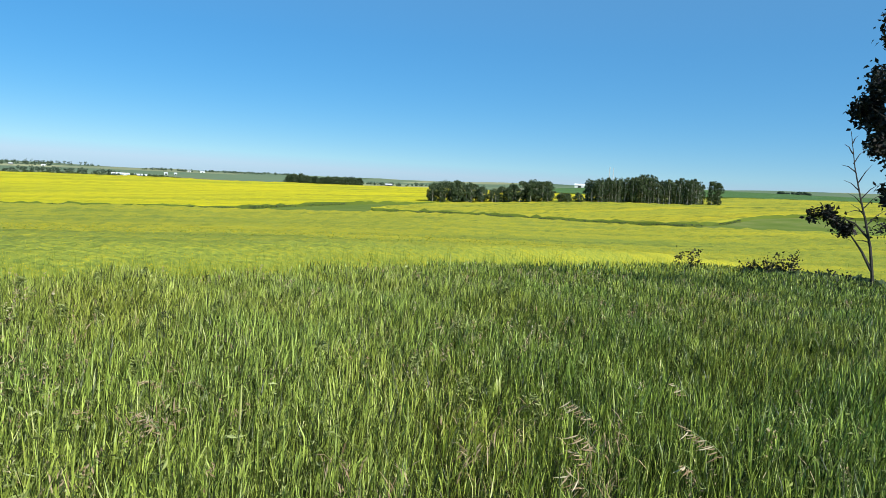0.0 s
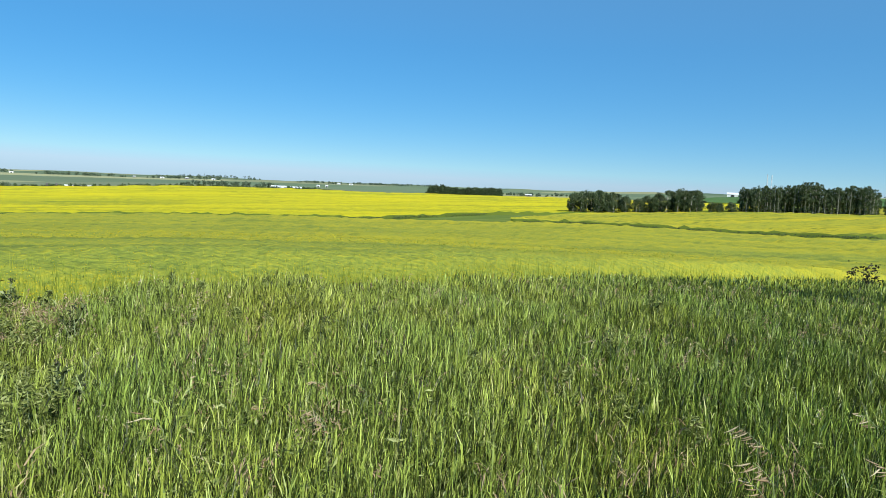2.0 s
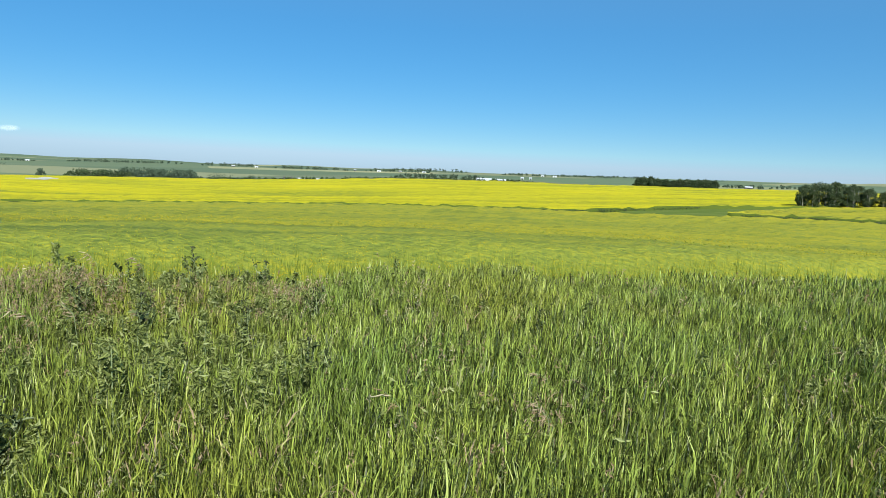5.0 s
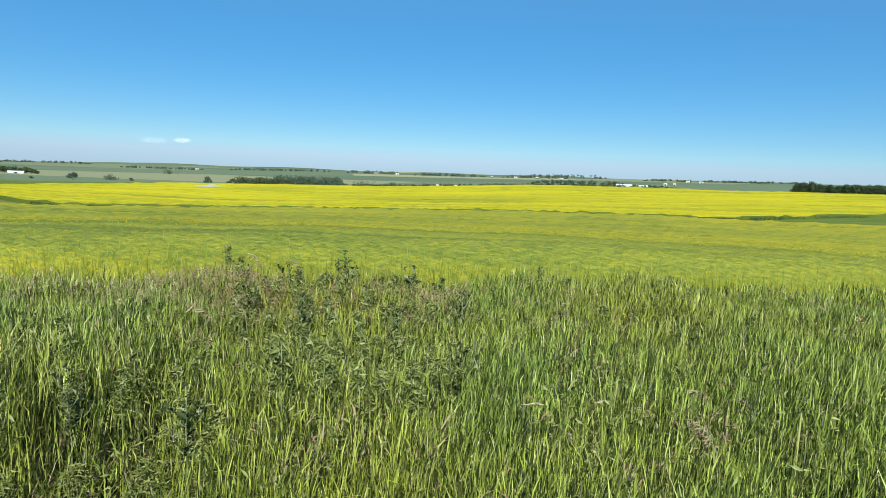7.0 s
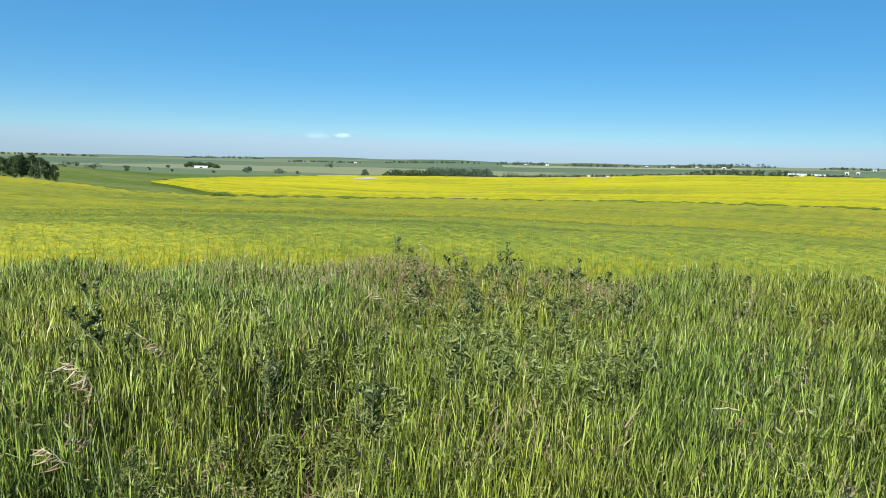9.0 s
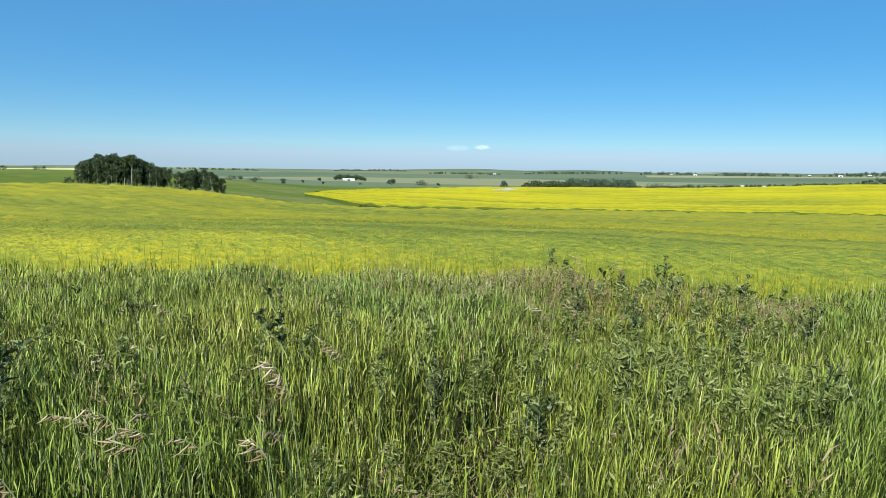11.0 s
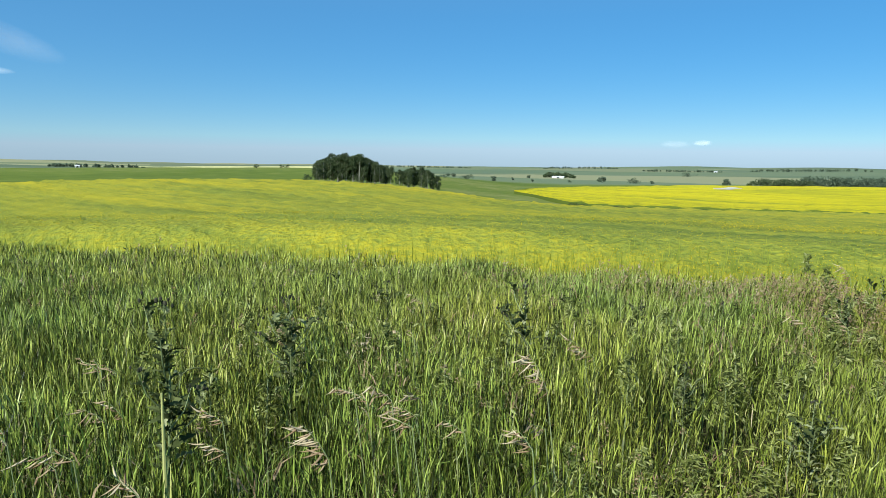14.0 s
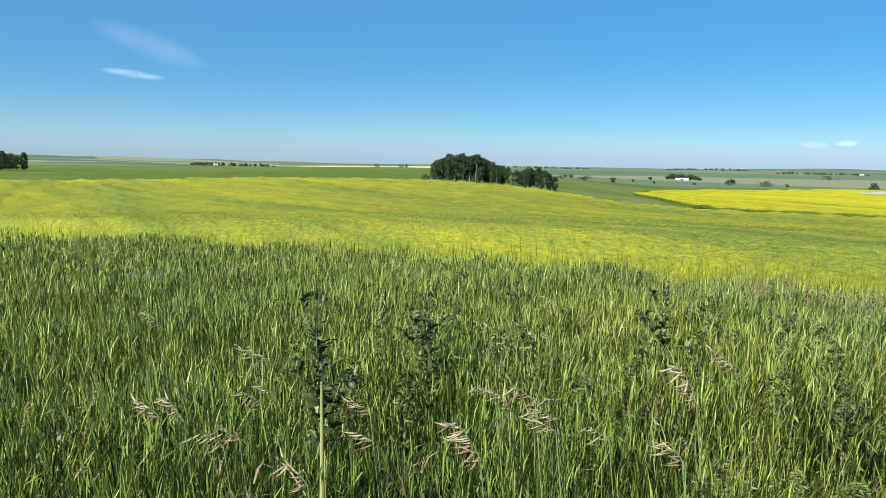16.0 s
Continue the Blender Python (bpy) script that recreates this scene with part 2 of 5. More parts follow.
M_WHITEWALL = plain("white_siding", (0.56, 0.56, 0.54), (0.70, 0.70, 0.68), 0.6)
M_GREYROOF = plain("metal_roof", (0.50, 0.51, 0.52), (0.62, 0.63, 0.64), 0.5, 0.4)
M_DARKWALL = plain("weathered_boards", (0.07, 0.06, 0.055), (0.14, 0.12, 0.11), 0.8)
M_DARKOPEN = plain("dark_opening", (0.02, 0.02, 0.02), (0.04, 0.04, 0.04), 1.0)
M_MAST = plain("galvanised_steel", (0.50, 0.51, 0.52), (0.62, 0.62, 0.62), 1.0, 0.4)
M_ALKALI = plain("pale_dry_soil", (0.42, 0.38, 0.30), (0.60, 0.56, 0.47), 0.05, 0.9)

# ---- the lie of the land ----
rng = np.random.default_rng(7)
RINGS = np.log([25.0, 130, 230, 420, 800, 1700, 4300])
BEARINGS = [-30, -15, 0, 15, 30, 45, 60, 75, 90, 105, 120]
# slope in degrees from the hilltop's eye level to the land, at each ring, by bearing (anticlockwise from +y)
LAND = {
    130: [-1.9, -2.2, -2.1, -2.5, -2.75, -3.0, -3.3, -3.1, -1.9, -1.75, -2.0],
    230: [-0.2, -0.5, -1.2, -1.5, -2.0, -2.5, -2.8, -2.4, -1.4, -1.2, -1.4],
    420: [0.6, 0.2, 0.0, -0.3, -0.45, -1.1, -1.4, -1.7, -0.55, -0.62, -0.8],
    800: [0.95, 0.85, -0.2, -0.7, -0.8, -1.3, -1.3, -1.2, -0.9, -0.9, -0.9],
    1700: [0.9, 0.6, 0.1, 0.1, -0.1, -0.3, -0.5, -0.6, -0.6, -0.7, -0.6],
    4300: [1.25, 0.9, 0.5, 0.45, 0.2, 0.1, -0.05, -0.2, -0.25, -0.45, -0.2],
}


def hermite(x, xs, ys):
    """Smooth curve through evenly or unevenly spaced knots; ys may hold one column per x."""
    xs = np.asarray(xs, float)
    k = np.clip(np.searchsorted(xs, x, "right") - 1, 0, len(xs) - 2)
    pick = (lambda i: ys[i]) if np.ndim(ys) == 1 else (lambda i: ys[i, np.arange(len(x))])
    lo, hi = np.maximum(k - 1, 0), np.minimum(k + 2, len(xs) - 1)
    h = xs[k + 1] - xs[k]
    m0 = (pick(k + 1) - pick(lo)) / (xs[k + 1] - xs[lo]) * h
    m1 = (pick(hi) - pick(k)) / (xs[hi] - xs[k]) * h
    u = np.clip((x - xs[k]) / h, 0, 1)
    return ((2 * u**3 - 3 * u**2 + 1) * pick(k) + (u**3 - 2 * u**2 + u) * m0 + (3 * u**2 - 2 * u**3) * pick(k + 1) + (u**3 - u**2) * m1)


def around(bearing, values):
    """A ring's slope at any bearing; behind the hill it runs on from one end of the view to the other."""
    b = (np.asarray(bearing, float) + 60) % 360 - 60
    xs = [-60] + BEARINGS + [200, 300]
    v = np.array([values[0]] + list(values) + [values[-1], values[0]])
    return hermite(b, xs, v)


def ripple(x, y):
    return (0.5 * np.sin(x * 0.031 + 1.3) * np.sin(y * 0.027 + 0.4) + 0.3 * np.sin(x * 0.071 + y * 0.05) + 0.2 * np.sin(y * 0.113 - x * 0.04 + 2))


def land(x, y):
    """Height of the ground; the hilltop that the camera stands on is at 0."""
    x, y = np.atleast_1d(np.asarray(x, float)), np.atleast_1d(np.asarray(y, float))
    r, b = np.hypot(x, y), np.degrees(np.arctan2(-x, y))
    cols = np.array([np.full(len(r), -5.0)] + [around(b, LAND[k]) for k in LAND])
    slope = hermite(np.log(np.maximum(r, 25.0)), RINGS, cols)
    out = EYE + r * np.tan(np.radians(slope)) - 0.7 + 0.25 * ripple(x, y) * np.clip((r - 25) / 60, 0, 1)
    out += np.clip((r - 1500) / 2500, 0, 1) * (9 * np.sin(x * 0.0021 + 1) * np.sin(y * 0.0017 + 0.5) + 4 * np.sin(x * 0.006 + y * 0.004) + 2 * np.sin(x * 0.011 - y * 0.009))
    hill = -0.06 * np.maximum(r - 5.5, 0) + 0.03 * np.sin(x * 1.1) * np.sin(y * 0.9 + 1)
    w = np.clip((r - 18) / 14, 0, 1)
    w = w * w * (3 - 2 * w)
    return hill * (1 - w) + out * w


def at(bearing, r):
    a_ = np.radians(bearing)
    return -np.sin(a_) * r, np.cos(a_) * r


def spot(bearing, r):
    x, y = at(bearing, r)
    return Vector((float(x), float(y), float(land(x, y)[0])))


def grass_edge(bearing):
    """How far the rough grass reaches: the straight side of the field, which bends away in front of the purple trees."""
    c = np.cos(np.radians(np.asarray(bearing, float) - 56))
    return ((5.6 / np.maximum(c, 0.05)) ** -6.0 + 25.5 ** -6.0) ** (-1 / 6.0)


# ---- mesh helpers ----
def fill(name, verts, faces, material, smooth=False):
    """A mesh from arrays: verts (n, 3), faces (m, 3 or 4)."""
    me = bpy.data.meshes.new(name)
    verts, faces = np.asarray(verts, np.float32), np.asarray(faces, np.int32)
    me.vertices.add(len(verts))
    me.vertices.foreach_set("co", verts.ravel())
    me.loops.add(faces.size)
    me.loops.foreach_set("vertex_index", faces.ravel())
    me.polygons.add(len(faces))
    me.polygons.foreach_set("loop_start", np.arange(len(faces), dtype=np.int32) * faces.shape[1])
    me.polygons.foreach_set("use_smooth", np.full(len(faces), smooth))
    me.update(calc_edges=True)
    me.materials.append(material)
    return me


def part(name, bm, material, parent=None, label=""):
    if isinstance(bm, bpy.types.Mesh):
        me = bm
    else:
        me = bpy.data.meshes.new(name)
        bm.to_mesh(me)
        bm.free()
        me.materials.append(material)
    ob = new(name, me)
    ob.parent = parent
    return tagged(ob, label)


def thing(name, m, label, category, group="", kind=""):
    ob = new(name)
    ob.empty_display_size = 0.1
    ob.matrix_basis = m
    return tagged(ob, label, category, group, kind)


def box(bm, x0, x1, y0, y1, z0, z1):
    m = Matrix.Translation(((x0 + x1) / 2, (y0 + y1) / 2, (z0 + z1) / 2)) @ Matrix.Diagonal((x1 - x0, y1 - y0, z1 - z0, 1))
    bmesh.ops.create_cube(bm, size=1, matrix=m)


def tube(bm, points, radii, sides=6):
    """A tapered tube along points, closed at both ends."""
    rings = []
    for i, p in enumerate(points):
        p = Vector(p)
        d = (Vector(points[min(i + 1, len(points) - 1)]) - Vector(points[max(i - 1, 0)])).normalized()
        q = d.to_track_quat("Z", "Y")
        rings.append([bm.verts.new(p + q @ Vector((math.cos(t) * radii[i], math.sin(t) * radii[i], 0))) for t in (2 * math.pi * k / sides for k in range(sides))])
    for r0, r1 in zip(rings, rings[1:]):
        for k in range(sides):
            bm.faces.new((r0[k], r0[(k + 1) % sides], r1[(k + 1) % sides], r1[k]))
    bm.faces.new(rings[0][::-1])
    bm.faces.new(rings[-1])


def tufts(centres, sizes, flat=0.0, slim=0.55):
    """One bent leaf (two triangles folded on their middle) at each centre, turned at random."""
    n = len(centres)
    u = rng.normal(size=(n, 3)); u[:, 2] *= 1 - flat
    u /= np.linalg.norm(u, axis=1)[:, None]
    v = np.cross(u, rng.normal(size=(n, 3)))
    v /= np.linalg.norm(v, axis=1)[:, None]
    w = np.cross(u, v)
    s = np.asarray(sizes)[:, None]
    c = np.asarray(centres)
    verts = np.stack([c - u * s, c + v * s * slim + w * s * 0.2, c + u * s, c - v * s * slim + w * s * 0.2], 1).reshape(-1, 3)
    return verts, np.arange(4 * n).reshape(-1, 4)


# ---- ground ----
def build_ground():
    fine = np.arange(-45, 135.01, 0.5)
    b = np.concatenate([fine, np.arange(138, 314.9, 3.0)])
    r = np.concatenate([[0.35], np.geomspace(0.8, 4900, 240)])
    R, B = np.meshgrid(r, b)
    x, y = at(B.ravel(), R.ravel())
    z = land(x, y)
    nb, nr = len(b), len(r)
    i, j = np.meshgrid(np.arange(nb), np.arange(nr - 1), indexing="ij")
    k = (i + 1) % nb
    faces = np.stack([i * nr + j, i * nr + j + 1, k * nr + j + 1, k * nr + j], -1).reshape(-1, 4)[:, ::-1]
    verts = np.stack([x, y, z], 1)
    c = len(verts)
    verts = np.vstack([verts, [[0, 0, 0]]])
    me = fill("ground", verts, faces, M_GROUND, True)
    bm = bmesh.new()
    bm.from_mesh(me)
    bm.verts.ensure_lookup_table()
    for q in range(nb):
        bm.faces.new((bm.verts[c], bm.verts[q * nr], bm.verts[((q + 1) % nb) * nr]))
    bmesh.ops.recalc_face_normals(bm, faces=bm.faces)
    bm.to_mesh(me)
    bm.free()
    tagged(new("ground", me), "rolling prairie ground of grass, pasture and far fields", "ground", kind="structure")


build_ground()


def crop_sheet(name, b0, b1, inner, outer, rows, material, label, height=0.85, step=0.5, ramp_in=0.0):
    """The closed canopy of a standing crop between two curves of distance, with upright sides down to the soil."""
    b = np.arange(b0, b1 + 1e-6, step)
    u = np.linspace(0, 1, rows)
    ri, ro = inner(b), outer(b)
    R = ri[:, None] * (ro / ri)[:, None] ** u[None, :]
    B = np.repeat(b[:, None], rows, 1)
    x, y = at(B.ravel(), R.ravel())
    g = land(x, y)
    rough = rng.normal(size=len(x)) * 0.035 * np.clip(R.ravel() / 30, 0.12, 3.6)
    rough -= ramp_in * np.clip(1 - (R - ri[:, None]).ravel() / 3.0, 0, 1) ** 1.5
    top = np.stack([x, y, g + height + rough], 1)
    nb = len(b)
    i, j = np.meshgrid(np.arange(nb - 1), np.arange(rows - 1), indexing="ij")
    faces = [np.stack([i * rows + j, (i + 1) * rows + j, (i + 1) * rows + j + 1, i * rows + j + 1], -1).reshape(-1, 4)]
    rim = np.concatenate([np.arange(nb) * rows, (nb - 1) * rows + np.arange(1, rows), (np.arange(nb - 2, -1, -1)) * rows + rows - 1, np.arange(rows - 2, 0, -1)])
    foot = np.stack([x[rim], y[rim], g[rim] - 0.1], 1)
    n0, m = len(top), len(rim)
    q = np.arange(m)
    faces.append(np.stack([rim[q], rim[(q + 1) % m], n0 + (q + 1) % m, n0 + q], 1)[:, ::-1])
    me = fill(name, np.vstack([top, foot]), np.vstack(faces), material, True)
    me.materials.append(M_CROPSIDE)
    sides = np.zeros(len(me.polygons), np.int32)
    sides[len(faces[0]):] = 1
    me.polygons.foreach_set("material_index", sides)
    bm = bmesh.new()
    bm.from_mesh(me)
    bmesh.ops.recalc_face_normals(bm, faces=bm.faces)
    for e_ in bm.edges:
        e_.smooth = len({f_.material_index for f_ in e_.link_faces}) == 1
    bm.to_mesh(me)
    bm.free()
    return tagged(new(name, me), label, "crop", kind="stuff")


def curve(xs, ys):
    return lambda b: hermite(np.asarray(b, float), xs, np.array(ys, float))


near_out = curve([-45, -30, -15, 0, 10, 22, 45, 66, 74, 79, 84, 92, 100, 116, 135], [140, 138, 132, 128, 128, 128, 127, 122, 124, 130, 140, 142, 140, 128, 118])
crop_sheet("canola_field", -45, 135, lambda b: grass_edge(b) + 0.25, near_out, 110, M_CROPNEAR,
           "green and yellow canola crop coming into flower beyond the grass", ramp_in=0.75)
crop_sheet("canola_field", -14, 76.5, curve([-14, 0, 5, 11, 17, 22, 30, 45, 57, 67, 73, 76, 77], [262, 232, 215, 182, 148, 139, 138, 138, 135, 138, 162, 225, 240]),
           curve([-14, 0, 13, 20, 30, 45, 58, 70, 74, 76, 77], [400, 420, 420, 420, 425, 420, 420, 410, 350, 270, 250]), 60, M_CROPFAR,
           "bright yellow canola crop in full bloom on the far slope")
crop_sheet("canola_field", -50, 6, curve([-50, -32, -26, -22, -15, -5, 6], [215, 205, 192, 158, 150, 146, 146]),
           curve([-50, -23, -14, 0, 4, 6], [420, 420, 258, 226, 175, 148]), 50, M_CROPRIGHT, "yellow-green canola crop beyond the grassy draw")

M_GREENCROP = crop_material("young_green_crop", -0.12, 0.013, [(0.30, (0.050, 0.098, 0.030)), (0.50, (0.078, 0.140, 0.040)), (0.70, (0.120, 0.180, 0.052))], 0.5, 0.3)
M_STRAWCROP = crop_material("pale_ripe_crop", 0.0, 0.017, [(0.35, (0.44, 0.42, 0.17)), (0.60, (0.56, 0.52, 0.23)), (0.80, (0.62, 0.57, 0.27))], 0.5, 0.0)
crop_sheet("grain_field", -50, -9, curve([-50, -24, -16, -9], [445, 440, 430, 425]), curve([-50, -24, -12, -9], [900, 900, 860, 800]), 30, M_GREENCROP,
           "green young grain crop on the rise behind the grove", step=1.0)
crop_sheet("grain_field", 87.5, 107, curve([87, 92, 100, 107], [1950, 1900, 1900, 2000]), curve([87, 92, 100, 107], [2300, 2600, 2700, 2300]), 14, M_STRAWCROP,
           "pale yellow crop in a far field beyond the crest", step=0.5)


# ---- trees ----
def crown_points(n, low, high, radius, lobes, lean=0.0):
    """Leaf places of an uneven crown: lobes of leaves round an upright, tapering middle."""
    lz = low + (high - low) * rng.random(lobes) ** 0.9
    u = (lz - low) / (high - low)
    reach = radius * np.clip(np.sin(np.pi * (0.12 + 0.80 * u)) ** 0.7, 0.25, 1) * np.sqrt(rng.random(lobes)) * 0.9
    t = rng.random(lobes) * 2 * np.pi
    c = np.stack([np.cos(t) * reach + lean * u, np.sin(t) * reach, lz], 1)
    k = rng.integers(0, lobes, n)
    size = radius * (0.22 + 0.2 * rng.random(lobes))
    p = rng.normal(size=(n, 3))
    p /= np.linalg.norm(p, axis=1)[:, None]
    return c[k] + p * (size[k] * rng.random(n) ** 0.4)[:, None] * np.array([1, 1, 0.8]), c


def make_tree(m, height, radius, low, leaves, leaf, foliage, barkmat, label, group, lobes=26, name="tree", thick=0.022, limbs=5):
    t = thing(name, m, label, "tree", group)
    bend = rng.normal(size=2) * height * 0.02
    pts = [(bend[0] * s * s, bend[1] * s * s, -0.3 + (height * 0.93 + 0.3) * s) for s in (0, 0.25, 0.5, 0.75, 1)]
    bm = bmesh.new()
    tube(bm, pts, [height * thick * f for f in (1.15, 0.9, 0.7, 0.42, 0.12)], 6)
    part("trunk", bm, barkmat, t)
    p, c = crown_points(leaves, low, height, radius, lobes)
    for q in c[np.argsort(c[:, 2])][:: max(1, lobes // limbs)][:limbs]:
        s = max(0.1, q[2] / height - 0.16)
        a0 = Vector((bend[0] * s * s, bend[1] * s * s, height * s * 0.93))
        bm = bmesh.new()
        tube(bm, [a0, (a0 + Vector(q)) / 2 + Vector((0, 0, -0.04 * height)), Vector(q)], [height * thick * 0.35, height * thick * 0.22, height * thick * 0.08], 5)
        part("limb", bm, barkmat, t)
    v, f = tufts(p, leaf * (0.6 + 0.8 * rng.random(leaves)))
    part("crown", fill("crown", v, f, foliage), None, t)
    return t


def grove(spots, kinds, label, group):
    """Trees at (bearing, distance, height): the first of each kind is built, the rest are copies, turned and sized."""
    made = []
    for i, (b, r, h) in enumerate(spots):
        k = i % len(kinds)
        p = spot(b, r)
        if i < len(kinds):
            made.append(make_tree(Matrix.Translation(p), label=label, group=group, **kinds[k]))
            made[-1].scale = [h / kinds[k]["height"]] * 3
        else:
            c = copy_thing(made[k], Matrix.LocRotScale(p, Euler((0, 0, rng.random() * 6.28)), None))
            s = h / kinds[k]["height"]
            c.scale = (s * rng.uniform(0.9, 1.12), s * rng.uniform(0.9, 1.12), s)


def kind(height, radius, low, leaves, leaf, foliage, lobes=44, thick=0.016, barkmat=None, limbs=5):
    return dict(height=height, radius=radius, low=low, leaves=leaves, leaf=leaf, foliage=foliage, barkmat=barkmat or M_ASPENBARK, lobes=lobes, thick=thick, limbs=limbs)


def stand(b0, b1, r, rows, n, top, gap=3.0, wobble=0.5):
    """Places of a stand of trees, row behind row; top gives the height at a bearing."""
    out = []
    for k in range(rows):
        for b in np.linspace(b0, b1, n) + rng.uniform(-wobble, wobble, n):
            out.append((float(b), r + k * gap + rng.uniform(-1.2, 1.2), float(top(np.array([b]))[0] * rng.uniform(0.86, 1.06))))
    rng.shuffle(out)
    return out


grove(stand(0.9, -9.2, 236, 4, 19, curve([-10, -8.8, -7, -4.1, -2.2, -0.7, 1.6], [6.6, 7.2, 7.6, 5.2, 7.2, 7.6, 6.2])),
      [kind(7.0, 2.3, 1.0, 1500, 0.175, M_TREE, 20, limbs=3), kind(7.5, 2.0, 0.8, 1500, 0.175, M_TREE, 18, limbs=3), kind(6.8, 2.5, 0.6, 1500, 0.175, M_TREE, 22, limbs=3), kind(7.2, 2.2, 1.2, 1500, 0.175, M_PINE, 18, limbs=3)],
      "leafy dark green aspen standing in a dense grove amid the crop", "aspens of the low grove")
grove(stand(-9.9, -11.3, 238, 2, 4, curve([-12, -10], [3.4, 4.2])), [kind(4.0, 1.4, 0.3, 800, 0.2, M_TREE), kind(3.6, 1.5, 0.3, 800, 0.2, M_TREE)],
      "low leafy green aspen sapling beside the grove", "saplings between the groves")
grove(stand(-12.1, -20.9, 246, 4, 34, curve([-21.2, -20.9, -19.9, -18, -16.8, -15, -13.5, -12], [7.0, 8.2, 9.4, 9.0, 10.4, 9.0, 9.2, 8.4]), wobble=0.16),
      [kind(9.0, 1.6, 0.9, 1050, 0.17, M_TREE, 40), kind(9.4, 1.3, 0.6, 1000, 0.17, M_TREE, 34), kind(8.8, 1.8, 1.2, 1050, 0.17, M_TREE, 40), kind(9.2, 1.25, 0.5, 1000, 0.17, M_PINE, 34), kind(9.6, 1.5, 1.5, 1000, 0.17, M_TREE, 36)],
      "tall slender aspen with pale trunk standing in a dense grove", "aspens of the tall grove")
grove([(-21.75, 250, 8.6), (-22.2, 251, 8.2)], [kind(8.6, 1.9, 0.4, 3200, 0.18, M_PINE, 90), kind(8.2, 1.9, 0.3, 3200, 0.18, M_PINE, 90)],
      "dense oval dark green tree standing clear of the grove", "lone trees")
grove(stand(93.0, 87.2, 163, 4, 13, curve([87, 88, 89.5, 91, 92.6, 93.6], [4.4, 5.1, 6.8, 7.0, 6.0, 3.6]), 2.6, 0.25),
      [kind(7.0, 1.8, 1.2, 2000, 0.15, M_PINE), kind(6.8, 1.6, 1.4, 2000, 0.15, M_TREE), kind(7.2, 1.9, 1.1, 2000, 0.15, M_TREE), kind(6.9, 1.7, 1.5, 1900, 0.15, M_PINE)],
      "dark green aspen with bare lower trunk in a hillside clump", "aspens of the hillside clump")
grove(stand(86.1, 83.0, 160, 2, 7, curve([82.7, 83.2, 84.3, 85.4, 86.2], [2.8, 3.8, 5.0, 4.9, 4.0]), 2.6, 0.2),
      [kind(4.8, 1.2, 0.9, 1300, 0.14, M_PINE), kind(4.9, 1.1, 1.1, 1300, 0.14, M_TREE), kind(4.6, 1.3, 0.7, 1300, 0.14, M_PINE)],
      "small dark green aspen in the lower end of a hillside clump", "aspens of the lower clump")
grove(stand(124.2, 131, 290, 3, 16, curve([123, 131], [6.6, 7.6]), 3, 0.2), [kind(7.6, 1.9, 0.5, 1000, 0.22, M_TREE, limbs=2), kind(7.8, 1.7, 0.7, 1000, 0.22, M_PINE, limbs=2)],
      "leafy aspen in a grove on the pasture hill", "aspens on the pasture hill")
grove(stand(13.0, 6.9, 610, 2, 26, curve([6.8, 10, 11, 12.4, 13.1], [9.6, 9.8, 9.4, 11.6, 8.0]), 6, 0.2),
      [kind(8.0, 2.6, 0.6, 700, 0.42, M_PINE, limbs=2), kind(8.4, 2.3, 0.8, 700, 0.42, M_TREE, limbs=2), kind(7.6, 2.7, 0.5, 700, 0.42, M_PINE, limbs=2)],
      "dark leafy tree in a windbreak beyond the yellow crop", "windbreak trees")


def bush(b, r, h, w, label, group, foliage=None, n=420):
    t = thing("bush", Matrix.Translation(spot(b, r)), label, "bush", group)
    bm = bmesh.new()
    for k in range(4):
        a_ = k * 1.57 + rng.random()
        tube(bm, [(0, 0, -0.1), (math.cos(a_) * w * 0.2, math.sin(a_) * w * 0.2, h * 0.6)], [h * 0.03, h * 0.012], 4)
    part("stem", bm, M_DARKBARK, t)
    p, _ = crown_points(n, h * 0.08, h * 0.85, w / 2, 12)
    v, f = tufts(p, h * 0.10 * (0.6 + 0.8 * rng.random(n)))
    part("crown", fill("crown", v, f, foliage or M_HAZEWOOD), None, t)


for b, r, h, w in ((80.4, 520, 3.2, 11), (78.2, 560, 4.4, 6), (76.6, 700, 3.0, 4), (69.2, 690, 6.0, 12), (66.7, 700, 5.0, 17), (65.3, 690, 3.0, 5), (62.5, 1350, 7, 30), (59.7, 690, 6.0, 11),
                   (74.9, 640, 2.5, 4), (71.9, 660, 2.2, 5), (84.0, 560, 3, 6), (81.6, 800, 4, 8), (75.2, 900, 4, 7), (47.0, 900, 7, 34), (44.9, 880, 7, 20), (87.4, 700, 5, 9), (82.3, 450, 2.6, 9)):
    bush(b, r, h, w, "rounded green bush standing in open pasture", "pasture bushes")
# Crest specks of unclear kind, built as bushes; the last is a bush.
for b, r, h, w in ((97.9, 398, 2.3, 3.6), (95.9, 398, 2.1, 3.4), (95.4, 399, 2.0, 3.2), (94.0, 172, 1.9, 3.0)):
    bush(b, r, h, w, "low dark bush-like shape on the crest of the pasture", "crest bushes", M_PINE, 160)


